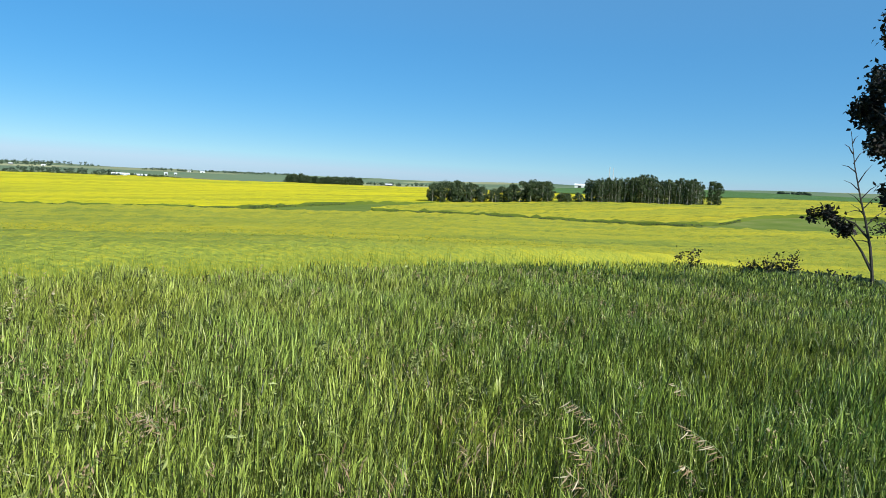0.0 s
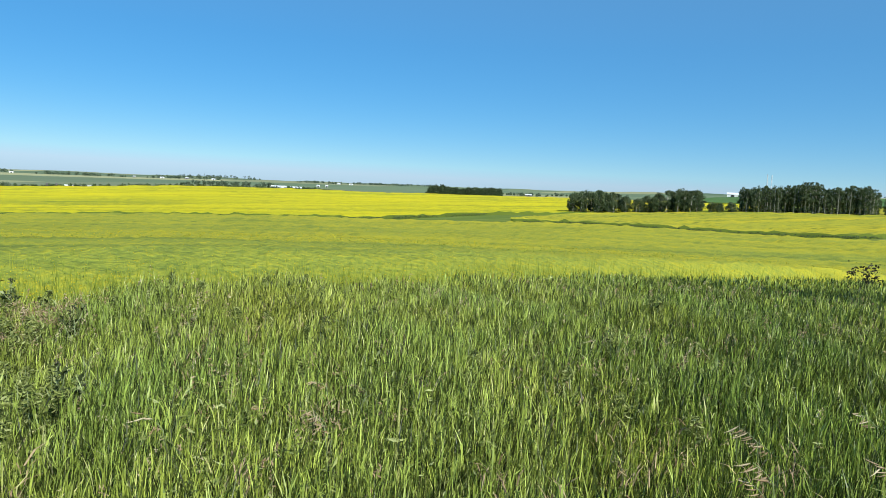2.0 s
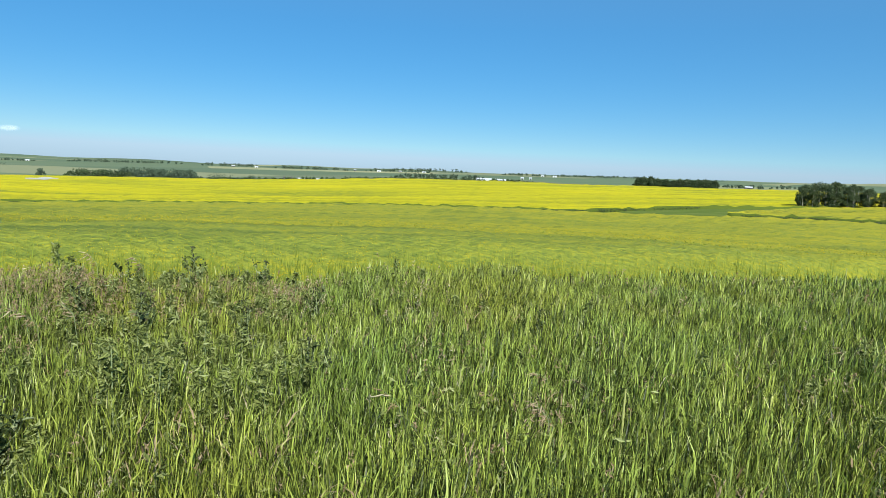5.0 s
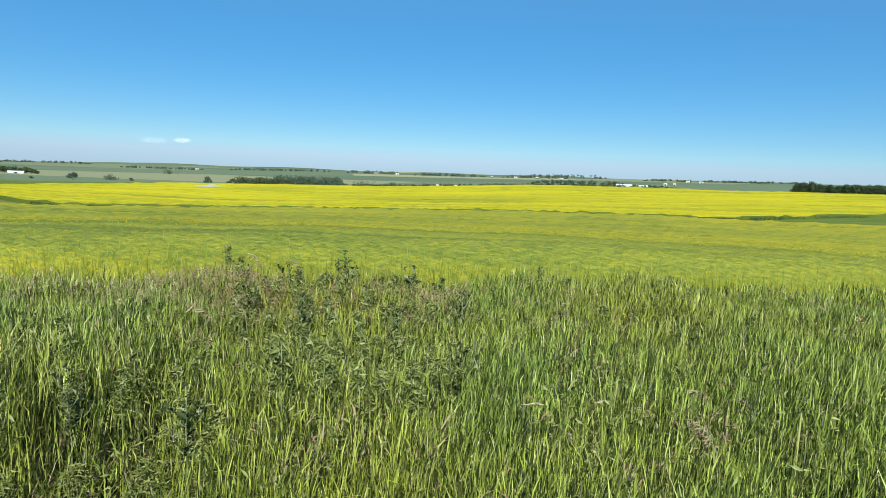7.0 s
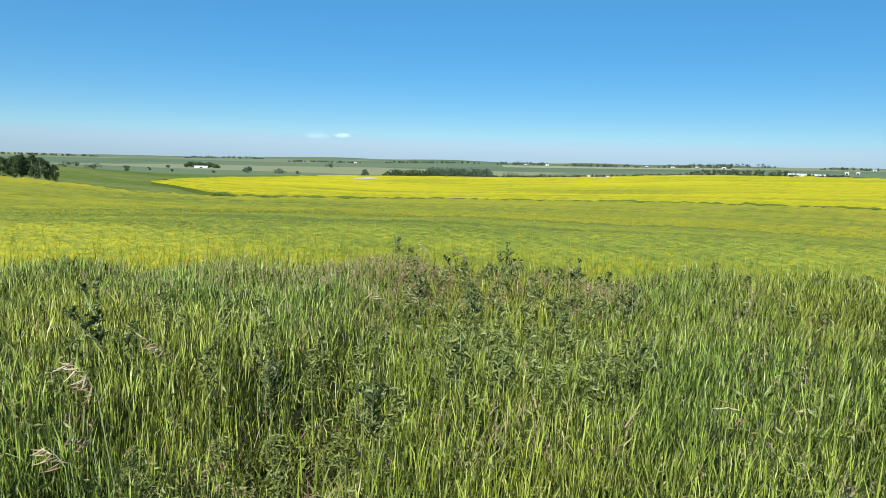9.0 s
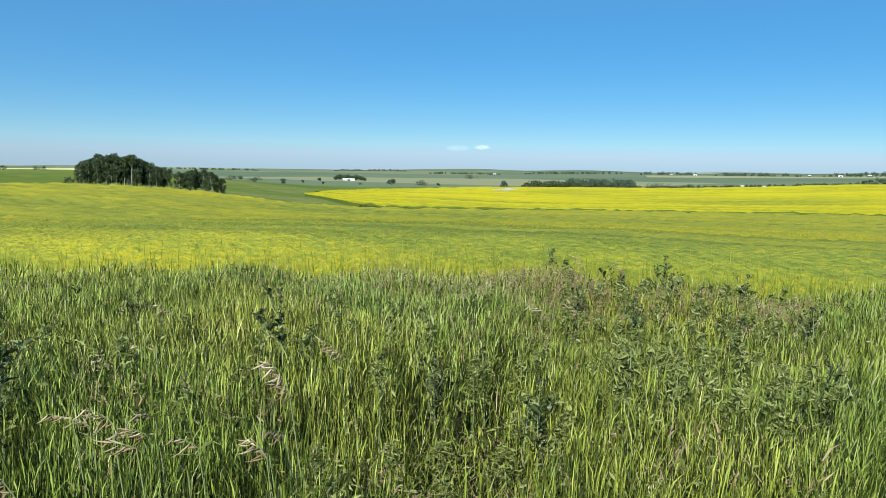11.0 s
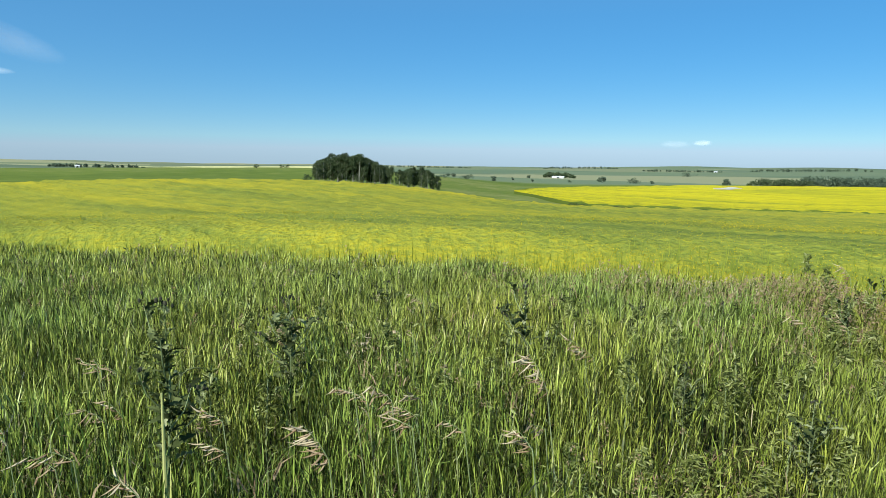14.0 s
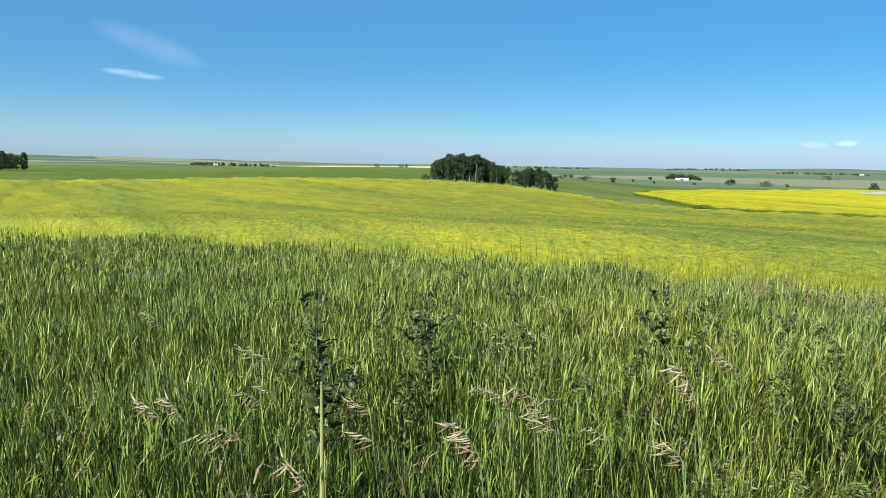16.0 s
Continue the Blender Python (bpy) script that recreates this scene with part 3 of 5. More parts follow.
def woods(name, b0, b1, r, depth, height, trees, leaf, label, foliage=None, each=26):
    """A far wood or hedge as one mass of leaf clumps: rounded crowns of uneven height, set close."""
    b = rng.uniform(b0, b1, trees)
    rr = r + rng.uniform(0, depth, trees)
    x, y = at(b, rr)
    h = height * rng.uniform(0.55, 1.0, trees) * np.clip(np.minimum(np.abs(b - b0), np.abs(b - b1)) / (abs(b1 - b0) * 0.1), 0.45, 1)
    k = np.repeat(np.arange(trees), each)
    p = rng.normal(size=(len(k), 3))
    p /= np.linalg.norm(p, axis=1)[:, None]
    q = np.stack([x, y, land(x, y) + h * 0.52], 1)[k] + p * (h[:, None] * np.array([[0.42, 0.42, 0.48]]))[k] * rng.uniform(0.5, 1.0, len(k))[:, None]
    v, f = tufts(q, leaf * (0.6 + 0.8 * rng.random(len(k))))
    tagged(new(name, fill(name, v, f, foliage or M_HAZEWOOD)), label, "woods", kind="stuff")


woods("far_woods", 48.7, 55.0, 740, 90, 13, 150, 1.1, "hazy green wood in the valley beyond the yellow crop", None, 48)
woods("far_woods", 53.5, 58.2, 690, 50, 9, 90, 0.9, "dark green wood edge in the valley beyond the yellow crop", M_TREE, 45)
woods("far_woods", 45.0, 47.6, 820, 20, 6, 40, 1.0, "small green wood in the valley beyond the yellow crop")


def ditch_weeds(b0, b1, way, height, n):
    """Rank dark weeds in the ditch before a crop's edge, in broken runs."""
    b = rng.uniform(b0, b1, n)
    b = b[np.sin(b * 1.3 + b0) + 0.7 * np.sin(b * 4.1) + 0.8 * rng.normal(size=n) > -0.6]
    r = way(b) - 0.6 - np.abs(rng.normal(size=len(b))) * 0.9
    x, y = at(b, r)
    v, f = tufts(np.stack([x, y, land(x, y) + height * rng.random(len(b)) ** 0.7], 1), rng.uniform(0.08, 0.23, len(b)))
    tagged(new("ditch_weeds", fill("ditch_weeds", v, f, M_PINE)), "dark rank weeds in the ditch at the crop's edge", "weeds", kind="stuff")


ditch_weeds(8, 72, curve([-14, 0, 5, 11, 17, 22, 30, 45, 57, 67, 73, 76, 77], [262, 232, 215, 182, 148, 139, 138, 138, 135, 138, 162, 225, 240]), 0.62, 5500)
ditch_weeds(-24, 5, curve([-50, -32, -26, -22, -15, -5, 6], [215, 205, 192, 158, 150, 146, 146]), 0.6, 2800)
woods("hedge", 19.5, 51.5, 427, 4, 2.3, 420, 0.45, "dark hedge line along the top of the yellow crop", M_PINE, 14)
woods("hedge", 23.2, 25.0, 1180, 30, 6.5, 26, 1.2, "dark trees round a farmyard", M_PINE)
woods("hedge", 71.4, 74.0, 1006, 20, 9, 64, 1.2, "dark trees round a farmyard", M_PINE)
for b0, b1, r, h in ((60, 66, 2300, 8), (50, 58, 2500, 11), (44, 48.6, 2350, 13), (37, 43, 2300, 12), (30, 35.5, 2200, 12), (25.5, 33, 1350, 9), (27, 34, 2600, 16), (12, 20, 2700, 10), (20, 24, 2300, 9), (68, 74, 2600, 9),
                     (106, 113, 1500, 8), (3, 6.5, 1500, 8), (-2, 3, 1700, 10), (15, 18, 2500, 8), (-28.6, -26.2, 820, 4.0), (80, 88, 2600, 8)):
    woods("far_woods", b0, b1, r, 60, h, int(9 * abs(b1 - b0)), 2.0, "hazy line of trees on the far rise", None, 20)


# ---- farm buildings ----
def barn(b, r, length, width, wall, roof, label, walls, roofs, turn=0.0):
    p = spot(b, r)
    t = thing("barn", Matrix.Translation(p) @ pose(0, 0, 0, 0, 0, b + turn), label, "barn", "farm buildings")
    l, w = length / 2, width / 2
    bm = bmesh.new()
    box(bm, -l, l, -w, w, -1.0, wall)
    part("wall", bm, walls, t)
    bm = bmesh.new()
    o = 0.4
    prof = [(-w - o, wall - 0.1), (0, wall + roof), (w + o, wall - 0.1), (w + o, wall + 0.15), (0, wall + roof + 0.28), (-w - o, wall + 0.15)]
    ends = [[bm.verts.new((sx * (l + o), y, z)) for y, z in prof] for sx in (-1, 1)]
    for k in range(6):
        bm.faces.new((ends[0][k], ends[0][(k + 1) % 6], ends[1][(k + 1) % 6], ends[1][k]))
    for e_ in ends:
        bm.faces.new((e_[0], e_[1], e_[4], e_[5]))
        bm.faces.new((e_[1], e_[2], e_[3], e_[4]))
    bmesh.ops.recalc_face_normals(bm, faces=bm.faces)
    part("roof", bm, roofs, t)
    bm = bmesh.new()
    box(bm, -1.8, 1.8, -w - 0.12, -w - 0.004, 0, min(3.2, wall - 0.3))
    part("door", bm, M_DARKOPEN, t)
    return t


barn(25.5, 1120, 24, 12, 4.5, 2.6, "long white farm building with a pale metal roof", M_WHITEWALL, M_GREYROOF)
barn(24.1, 1150, 18, 10, 3.6, 2.2, "dark farm shed with a pale metal roof among trees", M_DARKWALL, M_GREYROOF)
barn(40.2, 960, 30, 9, 2.6, 1.1, "long low white livestock barn in the valley", M_WHITEWALL, M_WHITEWALL)
barn(72.8, 990, 17, 9, 1.9, 1.0, "white farm building among dark trees", M_WHITEWALL, M_WHITEWALL)
barn(-11.4, 800, 11, 8, 3.6, 1.8, "white farm building on the green rise", M_WHITEWALL, M_WHITEWALL)
for b, r, l, dark in ((19.6, 2250, 20, 0), (20.6, 2260, 14, 0), (30.6, 2150, 16, 0), (32.6, 2180, 16, 1), (34.4, 2200, 18, 0), (36.4, 2250, 12, 1),
                      (44.4, 2330, 16, 0), (46.2, 2300, 16, 1), (110.8, 1480, 12, 0), (60.5, 2250, 14, 0), (22.3, 1500, 10, 0), (21.6, 1510, 8, 0), (4.6, 1480, 22, 1)):
    barn(b, r, l * 0.65, 8, 2.8, 1.9, "distant white farm building on the far rise" if not dark else "distant dark farm shed on the far rise",
         M_DARKWALL if dark else M_WHITEWALL, M_GREYROOF)

for b in (42.2, 41.6):
    t = thing("silo", Matrix.Translation(spot(b, 950)), "narrow dark upright silo beside a low white barn", "silo", "silos")
    bm = bmesh.new()
    tube(bm, [(0, 0, -0.5), (0, 0, 5.2)], [1.3, 1.3], 14)
    part("body", bm, M_DARKWALL, t)
    bm = bmesh.new()
    tube(bm, [(0, 0, 5.2), (0, 0, 5.6), (0, 0, 6.2)], [1.4, 1.1, 0.1], 14)
    part("cap", bm, M_DARKWALL, t)
for b, h in ((-13.75, 21.0), (-14.05, 20.3)):
    t = thing("mast", Matrix.Translation(spot(b, 620)), "thin pale lattice mast standing behind the grove", "mast", "masts")
    for k in range(3):
        bm = bmesh.new()
        a_ = k * 2.094
        tube(bm, [(0.45 * math.cos(a_), 0.45 * math.sin(a_), -0.5), (0.25 * math.cos(a_), 0.25 * math.sin(a_), h)], [0.15, 0.12], 5)
        part("leg", bm, M_MAST, t)
    bm = bmesh.new()
    for q in range(int(h)):
        a_, c_ = q * 2.094, (q + 1) * 2.094
        tube(bm, [(0.4 * math.cos(a_), 0.4 * math.sin(a_), q), (0.4 * math.cos(c_), 0.4 * math.sin(c_), q + 1)], [0.07, 0.07], 4)
    part("lattice", bm, M_MAST, t)


# ---- bare pale patch on the crest of the yellow crop ----
def pale_patch():
    n = 40
    b = np.linspace(58.6, 60.7, n)
    mid = 366 + 4 * np.sin(b * 3)
    half = 20 * np.sin(np.pi * np.linspace(0.02, 0.98, n)) ** 0.6 * (0.8 + 0.2 * np.sin(b * 5))
    rows_ = [mid - half, mid, mid + half]
    pts = []
    for k, rr in enumerate(rows_):
        x, y = at(b, rr)
        pts.append(np.stack([x, y, land(x, y) + 1.0 + (0.18 if k == 1 else -0.06)], 1))
    v = np.vstack(pts)
    i = np.arange(n - 1)
    f = np.vstack([np.stack([k * n + i, k * n + i + 1, (k + 1) * n + i + 1, (k + 1) * n + i], 1) for k in (0, 1)])
    tagged(new("ground", fill("ground", v, f, M_ALKALI, True)), "pale dry bare soil patch on the field's crest", "ground", kind="structure")


pale_patch()


# ---- clouds ----
def cloud(b, up, r, long, tall, lean, material):
    """A thin, ragged veil of vapour, far off."""
    nx, nz = 24, 8
    d = Vector(at(b, r))
    side = Vector((d.y, -d.x)).normalized()
    u, w = np.meshgrid(np.linspace(-0.5, 0.5, nx), np.linspace(-0.5, 0.5, nz), indexing="ij")
    u, w = u.ravel(), w.ravel()
    deep = 20 * np.sin(u * 9) * np.cos(w * 4) + w * tall * 1.5
    h = EYE + r * math.tan(radians(up))
    v = np.stack([d.x + side.x * u * long + d.x / r * deep, d.y + side.y * u * long + d.y / r * deep, h - u * long * lean + w * tall], 1)
    i, j = np.meshgrid(np.arange(nx - 1), np.arange(nz - 1), indexing="ij")
    f = np.stack([i * nz + j, (i + 1) * nz + j, (i + 1) * nz + j + 1, i * nz + j + 1], -1).reshape(-1, 4)
    me = fill("cloud", v, f, material, True)
    uv = me.uv_layers.new(name="veil")
    li = np.empty(len(me.loops), np.int32)
    me.loops.foreach_get("vertex_index", li)
    uv.data.foreach_set("uv", np.stack([u[li] + 0.5, w[li] + 0.5], 1).astype(np.float32).ravel())
    tagged(new("cloud", me), "small thin white wisp of cloud low in the sky", "cloud", kind="structure")


def cloud_material(name, dense):
    nc = Nodes(name)
    co = nc.add("ShaderNodeUVMap", dict(uv_map="veil"))
    ball = nc.add("ShaderNodeTexGradient", dict(gradient_type="SPHERICAL"))
    mp = nc.add("ShaderNodeMapping", Location=(-1, -1, 0), Scale=(2, 2, 1))
    nc.tree.links.new(co.outputs[0], mp.inputs["Vector"])
    nc.tree.links.new(mp.outputs[0], ball.inputs["Vector"])
    rag = nc.noise(0.009, 5.0, nc.place((1, 1, 2.2)), 0.65)
    veil = nc.ramp(nc.math("MULTIPLY", nc.math("POWER", ball.outputs["Fac"], 0.7), nc.math("ADD", rag, 0.15)), [(0.10, (0, 0, 0)), (0.62, (dense, dense, dense))])
    tr = nc.add("ShaderNodeBsdfTransparent")
    df = nc.add("ShaderNodeBsdfDiffuse", Color=(0.86, 0.88, 0.9, 1))
    tl = nc.add("ShaderNodeBsdfTranslucent", Color=(0.86, 0.88, 0.9, 1))
    body = nc.add("ShaderNodeMixShader", i0=0.3, i1=df.outputs[0], i2=tl.outputs[0])
    nc.tree.links.new(nc.add("ShaderNodeMixShader", i0=veil, i1=tr.outputs[0], i2=body.outputs[0]).outputs[0], nc.out.inputs["Surface"])
    return nc.mat


M_WISP, M_VEIL = cloud_material("cloud_wisp", 0.45), cloud_material("cloud_veil", 0.18)
cloud(61.6, 1.9, 4500, 130, 40, -0.02, M_WISP)
cloud(116.6, 6.05, 4500, 390, 62, 0.09, M_WISP)
cloud(115.3, 8.3, 4500, 700, 250, 0.30, M_VEIL)
cloud(63.6, 1.8, 4500, 200, 50, 0.0, M_VEIL)


# ---- dark-leaved trees and shrubs at the field's side ----
def twig(parent, name, pts, r0, material=None):
    bm = bmesh.new()
    n = len(pts)
    tube(bm, pts, [r0 * (1 - 0.85 * k / (n - 1)) for k in range(n)], 6)
    return part(name, bm, material or M_DARKBARK, parent)


def leaf_cluster(parent, name, centres, spread, n, leaf):
    c = np.asarray(centres, float)
    p = c[rng.integers(0, len(c), n)] + rng.normal(size=(n, 3)) * spread
    v, f = tufts(p, leaf * (0.6 + 0.7 * rng.random(n)))
    return tagged(part(name, fill(name, v, f, M_PURPLE), None, parent), kind="stuff")


def bearing_up(base, b, up, r):
    """The place at a bearing, slope and distance from the eye, told from a thing's base."""
    x, y = at(b, r)
    return Vector((float(x), float(y), EYE + r * math.tan(radians(up)))) - base


base = spot(-33.1, 20.0)
t = thing("tree", Matrix.Translation(base), "half-dead young tree with bare top and a few dark purple leaves", "tree", "trees by the field")
up = lambda b, e_, r=20.0: bearing_up(base, b, e_, r)
twig(t, "trunk", [Vector((0, 0, -0.2)), up(-33.0, -4.6), up(-32.7, -2.6), up(-32.2, -0.6), up(-31.7, 1.2), up(-31.2, 3.2), up(-30.75, 5.7)], 0.052)
twig(t, "limb", [up(-32.9, -4.2), up(-32.2, -2.9), up(-31.5, -1.9), up(-31.2, -1.5)], 0.045)
twig(t, "limb", [up(-32.5, -1.9), up(-31.6, -0.9), up(-30.6, -0.5), up(-29.4, -0.6)], 0.035)
for b0, e0, b1, e1 in ((-32.2, -0.4, -31.2, 0.5), (-31.9, 0.5, -30.9, 1.3), (-31.6, 1.5, -30.6, 2.2), (-31.5, 2.0, -32.3, 3.4), (-31.3, 2.8, -30.3, 3.3), (-31.1, 3.4, -31.7, 4.4),
                       (-31.0, 4.1, -30.4, 4.8), (-32.3, -1.0, -33.4, 0.2), (-32.0, 0.2, -33.0, 1.3), (-32.6, -2.2, -31.6, -2.2), (-30.9, 4.8, -31.2, 5.4), (-32.0, 0.0, -30.9, -0.2), (-31.8, 0.9, -32.8, 2.0)):
    m0 = (up(b0, e0) + up(b1, e1)) / 2 + Vector((0, 0, 0.05))
    twig(t, "twig", [up(b0, e0), m0, up(b1, e1, 20.0 + rng.uniform(-0.5, 0.5))], 0.018)
leaf_cluster(t, "foliage", [up(-28.9, -0.5), up(-29.4, -0.3), up(-29.9, -0.1), up(-30.1, -0.5)], 0.09, 300, 0.065)
leaf_cluster(t, "foliage", [up(-30.4, -0.9), up(-30.7, -1.2), up(-31.0, -1.5), up(-31.3, -1.3)], 0.09, 300, 0.065)
leaf_cluster(t, "foliage", [up(-33.0, -1.0), up(-33.6, -1.2), up(-34.1, -0.9)], 0.11, 200, 0.045)

base = spot(-37.5, 10.0)
t = thing("tree", Matrix.Translation(base), "tall dark purple-leaved tree at the side of the grass", "tree", "trees by the field")
up = lambda b, e_, r=10.0: bearing_up(base, b, e_, r)
twig(t, "trunk", [Vector((0, 0, -0.2)), up(-37.4, 0), up(-37.0, 6), up(-36.7, 11), up(-36.3, 15)], 0.08)
ends = ((-31.8, 7.4), (-32.6, 5.4), (-32.6, 9.0), (-33.0, 12.5), (-33.4, 15.5), (-33.9, 17.0), (-36.0, 17.5), (-42.0, 12.0), (-41.0, 8.0), (-34.2, 3.6), (-39.5, 13.5), (-36.6, 9.5), (-33.9, 1.2))
for b1, e1 in ends:
    s = max(1.0, e1 - 5)
    twig(t, "limb", [up(-37.1, s), (up(-37.1, s) + up(b1, e1)) / 2 + Vector((0, 0, 0.07)), up(b1, e1, 10 + rng.uniform(-0.5, 0.5))], 0.023)
for b1, e1 in ends:
    w = 0.4 if e1 > 3 else 0.2
    c = [up(b1 + rng.uniform(-0.8, 0.8) * w * 2, e1 + rng.uniform(-1.1, 1.0) * w * 2, 10 + rng.uniform(-0.5, 0.5)) for _ in range(7)]
    leaf_cluster(t, "foliage", c, 0.07, 620, 0.037)
leaf_cluster(t, "foliage", [up(-31.1, 7.3), up(-31.5, 7.7), up(-32.0, 7.9), up(-31.8, 6.7), up(-32.3, 6.2), up(-32.7, 5.2), up(-32.3, 4.6), up(-33.1, 5.6), up(-32.2, 8.5)], 0.058, 1100, 0.037)


def shrub(b, r, h, w, n):
    p0 = spot(b, r)
    t_ = thing("shrub", Matrix.Translation(p0), "small dark purple-leaved shrub rising out of the grass", "shrub", "shrubs by the field")
    tips = []
    for k in range(6):
        tip = Vector((rng.normal() * w * 0.4, rng.normal() * w * 0.4, h * rng.uniform(0.75, 1.0)))
        twig(t_, "stem", [Vector((0, 0, -0.05)), tip * 0.5 + Vector((0, 0, 0.05)), tip], 0.015)
        tips += [tip, tip * 0.85, tip * 0.68, tip * 0.52]
    leaf_cluster(t_, "foliage", tips, 0.075, n, 0.045)


# Dark weed tufts at the trees' feet, doubling for the strip of shade there.
ditch_weeds(-37, -24.5, curve([-38, -24], [22.6, 23.4]), 0.62, 2600)
for b, r, h, w in ((-20.4, 21.0, 0.98, 0.4), (-26.2, 21.5, 0.95, 0.6), (-27.5, 21.5, 1.15, 0.6), (-26.8, 21.8, 0.8, 0.6), (-24.6, 21.8, 0.7, 0.4), (-28.7, 21.4, 0.68, 0.8), (-30.0, 21.2, 0.68, 0.8), (-31.4, 21.0, 0.7, 0.8), (-25.3, 21.6, 0.8, 0.4)):
    shrub(b, r, h, w, 270)


# ---- rough grass in front ----
MID = np.array([-0.28, -0.30])


def blades(x, y, z, h, w, heading, lean, curl):
    """Curved, tapering blades of two pieces each, rooted at x, y, z over the soil."""
    g = land(x, y) + z
    s = np.array([0.0, 0.55, 1.0])
    wide = np.array([0.75, 1.0, 0.08])
    dx, dy = np.cos(heading), np.sin(heading)
    away = h[:, None] * (lean[:, None] * s + curl[:, None] * s**2.2)
    cz = h[:, None] * (s * np.sqrt(np.maximum(1 - lean**2, 0.1))[:, None] - 0.55 * curl[:, None] * s**3)
    cx, cy = x[:, None] + dx[:, None] * away, y[:, None] + dy[:, None] * away
    face = heading + rng.normal(size=len(x)) * 0.7 + np.pi / 2
    px, py = np.cos(face)[:, None] * w[:, None] * wide / 2, np.sin(face)[:, None] * w[:, None] * wide / 2
    left = np.stack([cx - px, cy - py, g[:, None] + cz], -1)
    right = np.stack([cx + px, cy + py, g[:, None] + cz], -1)
    v = np.stack([left, right], 2).reshape(-1, 3)
    k = np.arange(len(x))[:, None] * 6 + np.array([[0, 1, 3, 2], [2, 3, 5, 4]]).reshape(1, -1)
    return v, k.reshape(-1, 4)


def leaflets(x, y, z, h, w, heading, lean, bend):
    """Short leaf blades off the stems: two triangles each, which leave the stem at one slope and bend over past their middle."""
    g = land(x, y) + z
    d = np.stack([np.cos(heading), np.sin(heading), np.zeros(len(x))], 1)
    up = np.array([[0, 0, 1.0]])
    face = heading + rng.normal(size=len(x)) * 0.6 + np.pi / 2
    side = np.stack([np.cos(face), np.sin(face), np.zeros(len(x))], 1) * (w / 2)[:, None]
    root = np.stack([x, y, g], 1)
    half = (h * 0.5)[:, None]
    mid = root + half * (np.sin(lean)[:, None] * d + np.cos(lean)[:, None] * up)
    tip = mid + half * (np.sin(lean + bend)[:, None] * d + np.cos(lean + bend)[:, None] * up)
    v = np.stack([root, mid - side, mid + side, tip], 1).reshape(-1, 3)
    return v, (np.arange(len(x))[:, None] * 4 + np.array([[0, 2, 1, 1, 2, 3]])).reshape(-1, 3)


def height_field(x, y):
    """How tall the grass stands: taller tussocks and lower, trodden places."""
    return 0.62 + 0.06 * np.sin(x * 1.7 + 0.4) * np.sin(y * 1.3 + 1.1) + 0.045 * np.sin(x * 4.1 + y * 3.3) + 0.03 * np.sin(x * 7.3 - y * 6.1) \
        - 0.10 * np.exp(-((x + 3.3) ** 2 + (y - 2.6) ** 2) / 1.6) - 0.46 * np.exp(-((x + 2.6) ** 2 + (y - 0.85) ** 2) / 0.16) - 0.30 * np.exp(-((x + 3.1) ** 2 + (y - 1.1) ** 2) / 0.14) - 0.26 * np.exp(-((x + 2.95) ** 2 + (y - 0.32) ** 2) / 0.09) - 0.22 * np.exp(-((x + 3.0) ** 2 + (y + 0.85) ** 2) / 0.08) - 0.20 * np.exp(-((x + 1.9) ** 2 + (y - 0.2) ** 2) / 0.10) - 0.18 * np.exp(-((x + 2.4) ** 2 + (y + 0.25) ** 2) / 0.10)


POCKETS = [(-2.75, 1.0, 0.36), (-2.45, 0.80, 0.36), (-2.15, 0.68, 0.30), (-2.45, 0.42, 0.24), (-2.95, 0.36, 0.34), (-3.05, 1.08, 0.42), (-3.3, 1.2, 0.3), (-3.0, -0.85, 0.3), (-2.10, 0.25, 0.20), (-2.35, -0.50, 0.22), (-1.95, -0.48, 0.18), (-2.55, -0.10, 0.18), (-2.0, -0.95, 0.18)]
POCKETS += [(*(float(q) for q in at(rng.uniform(-30, 122), rng.uniform(1.5, 4.6))), rng.uniform(0.07, 0.15)) for _ in range(90)]


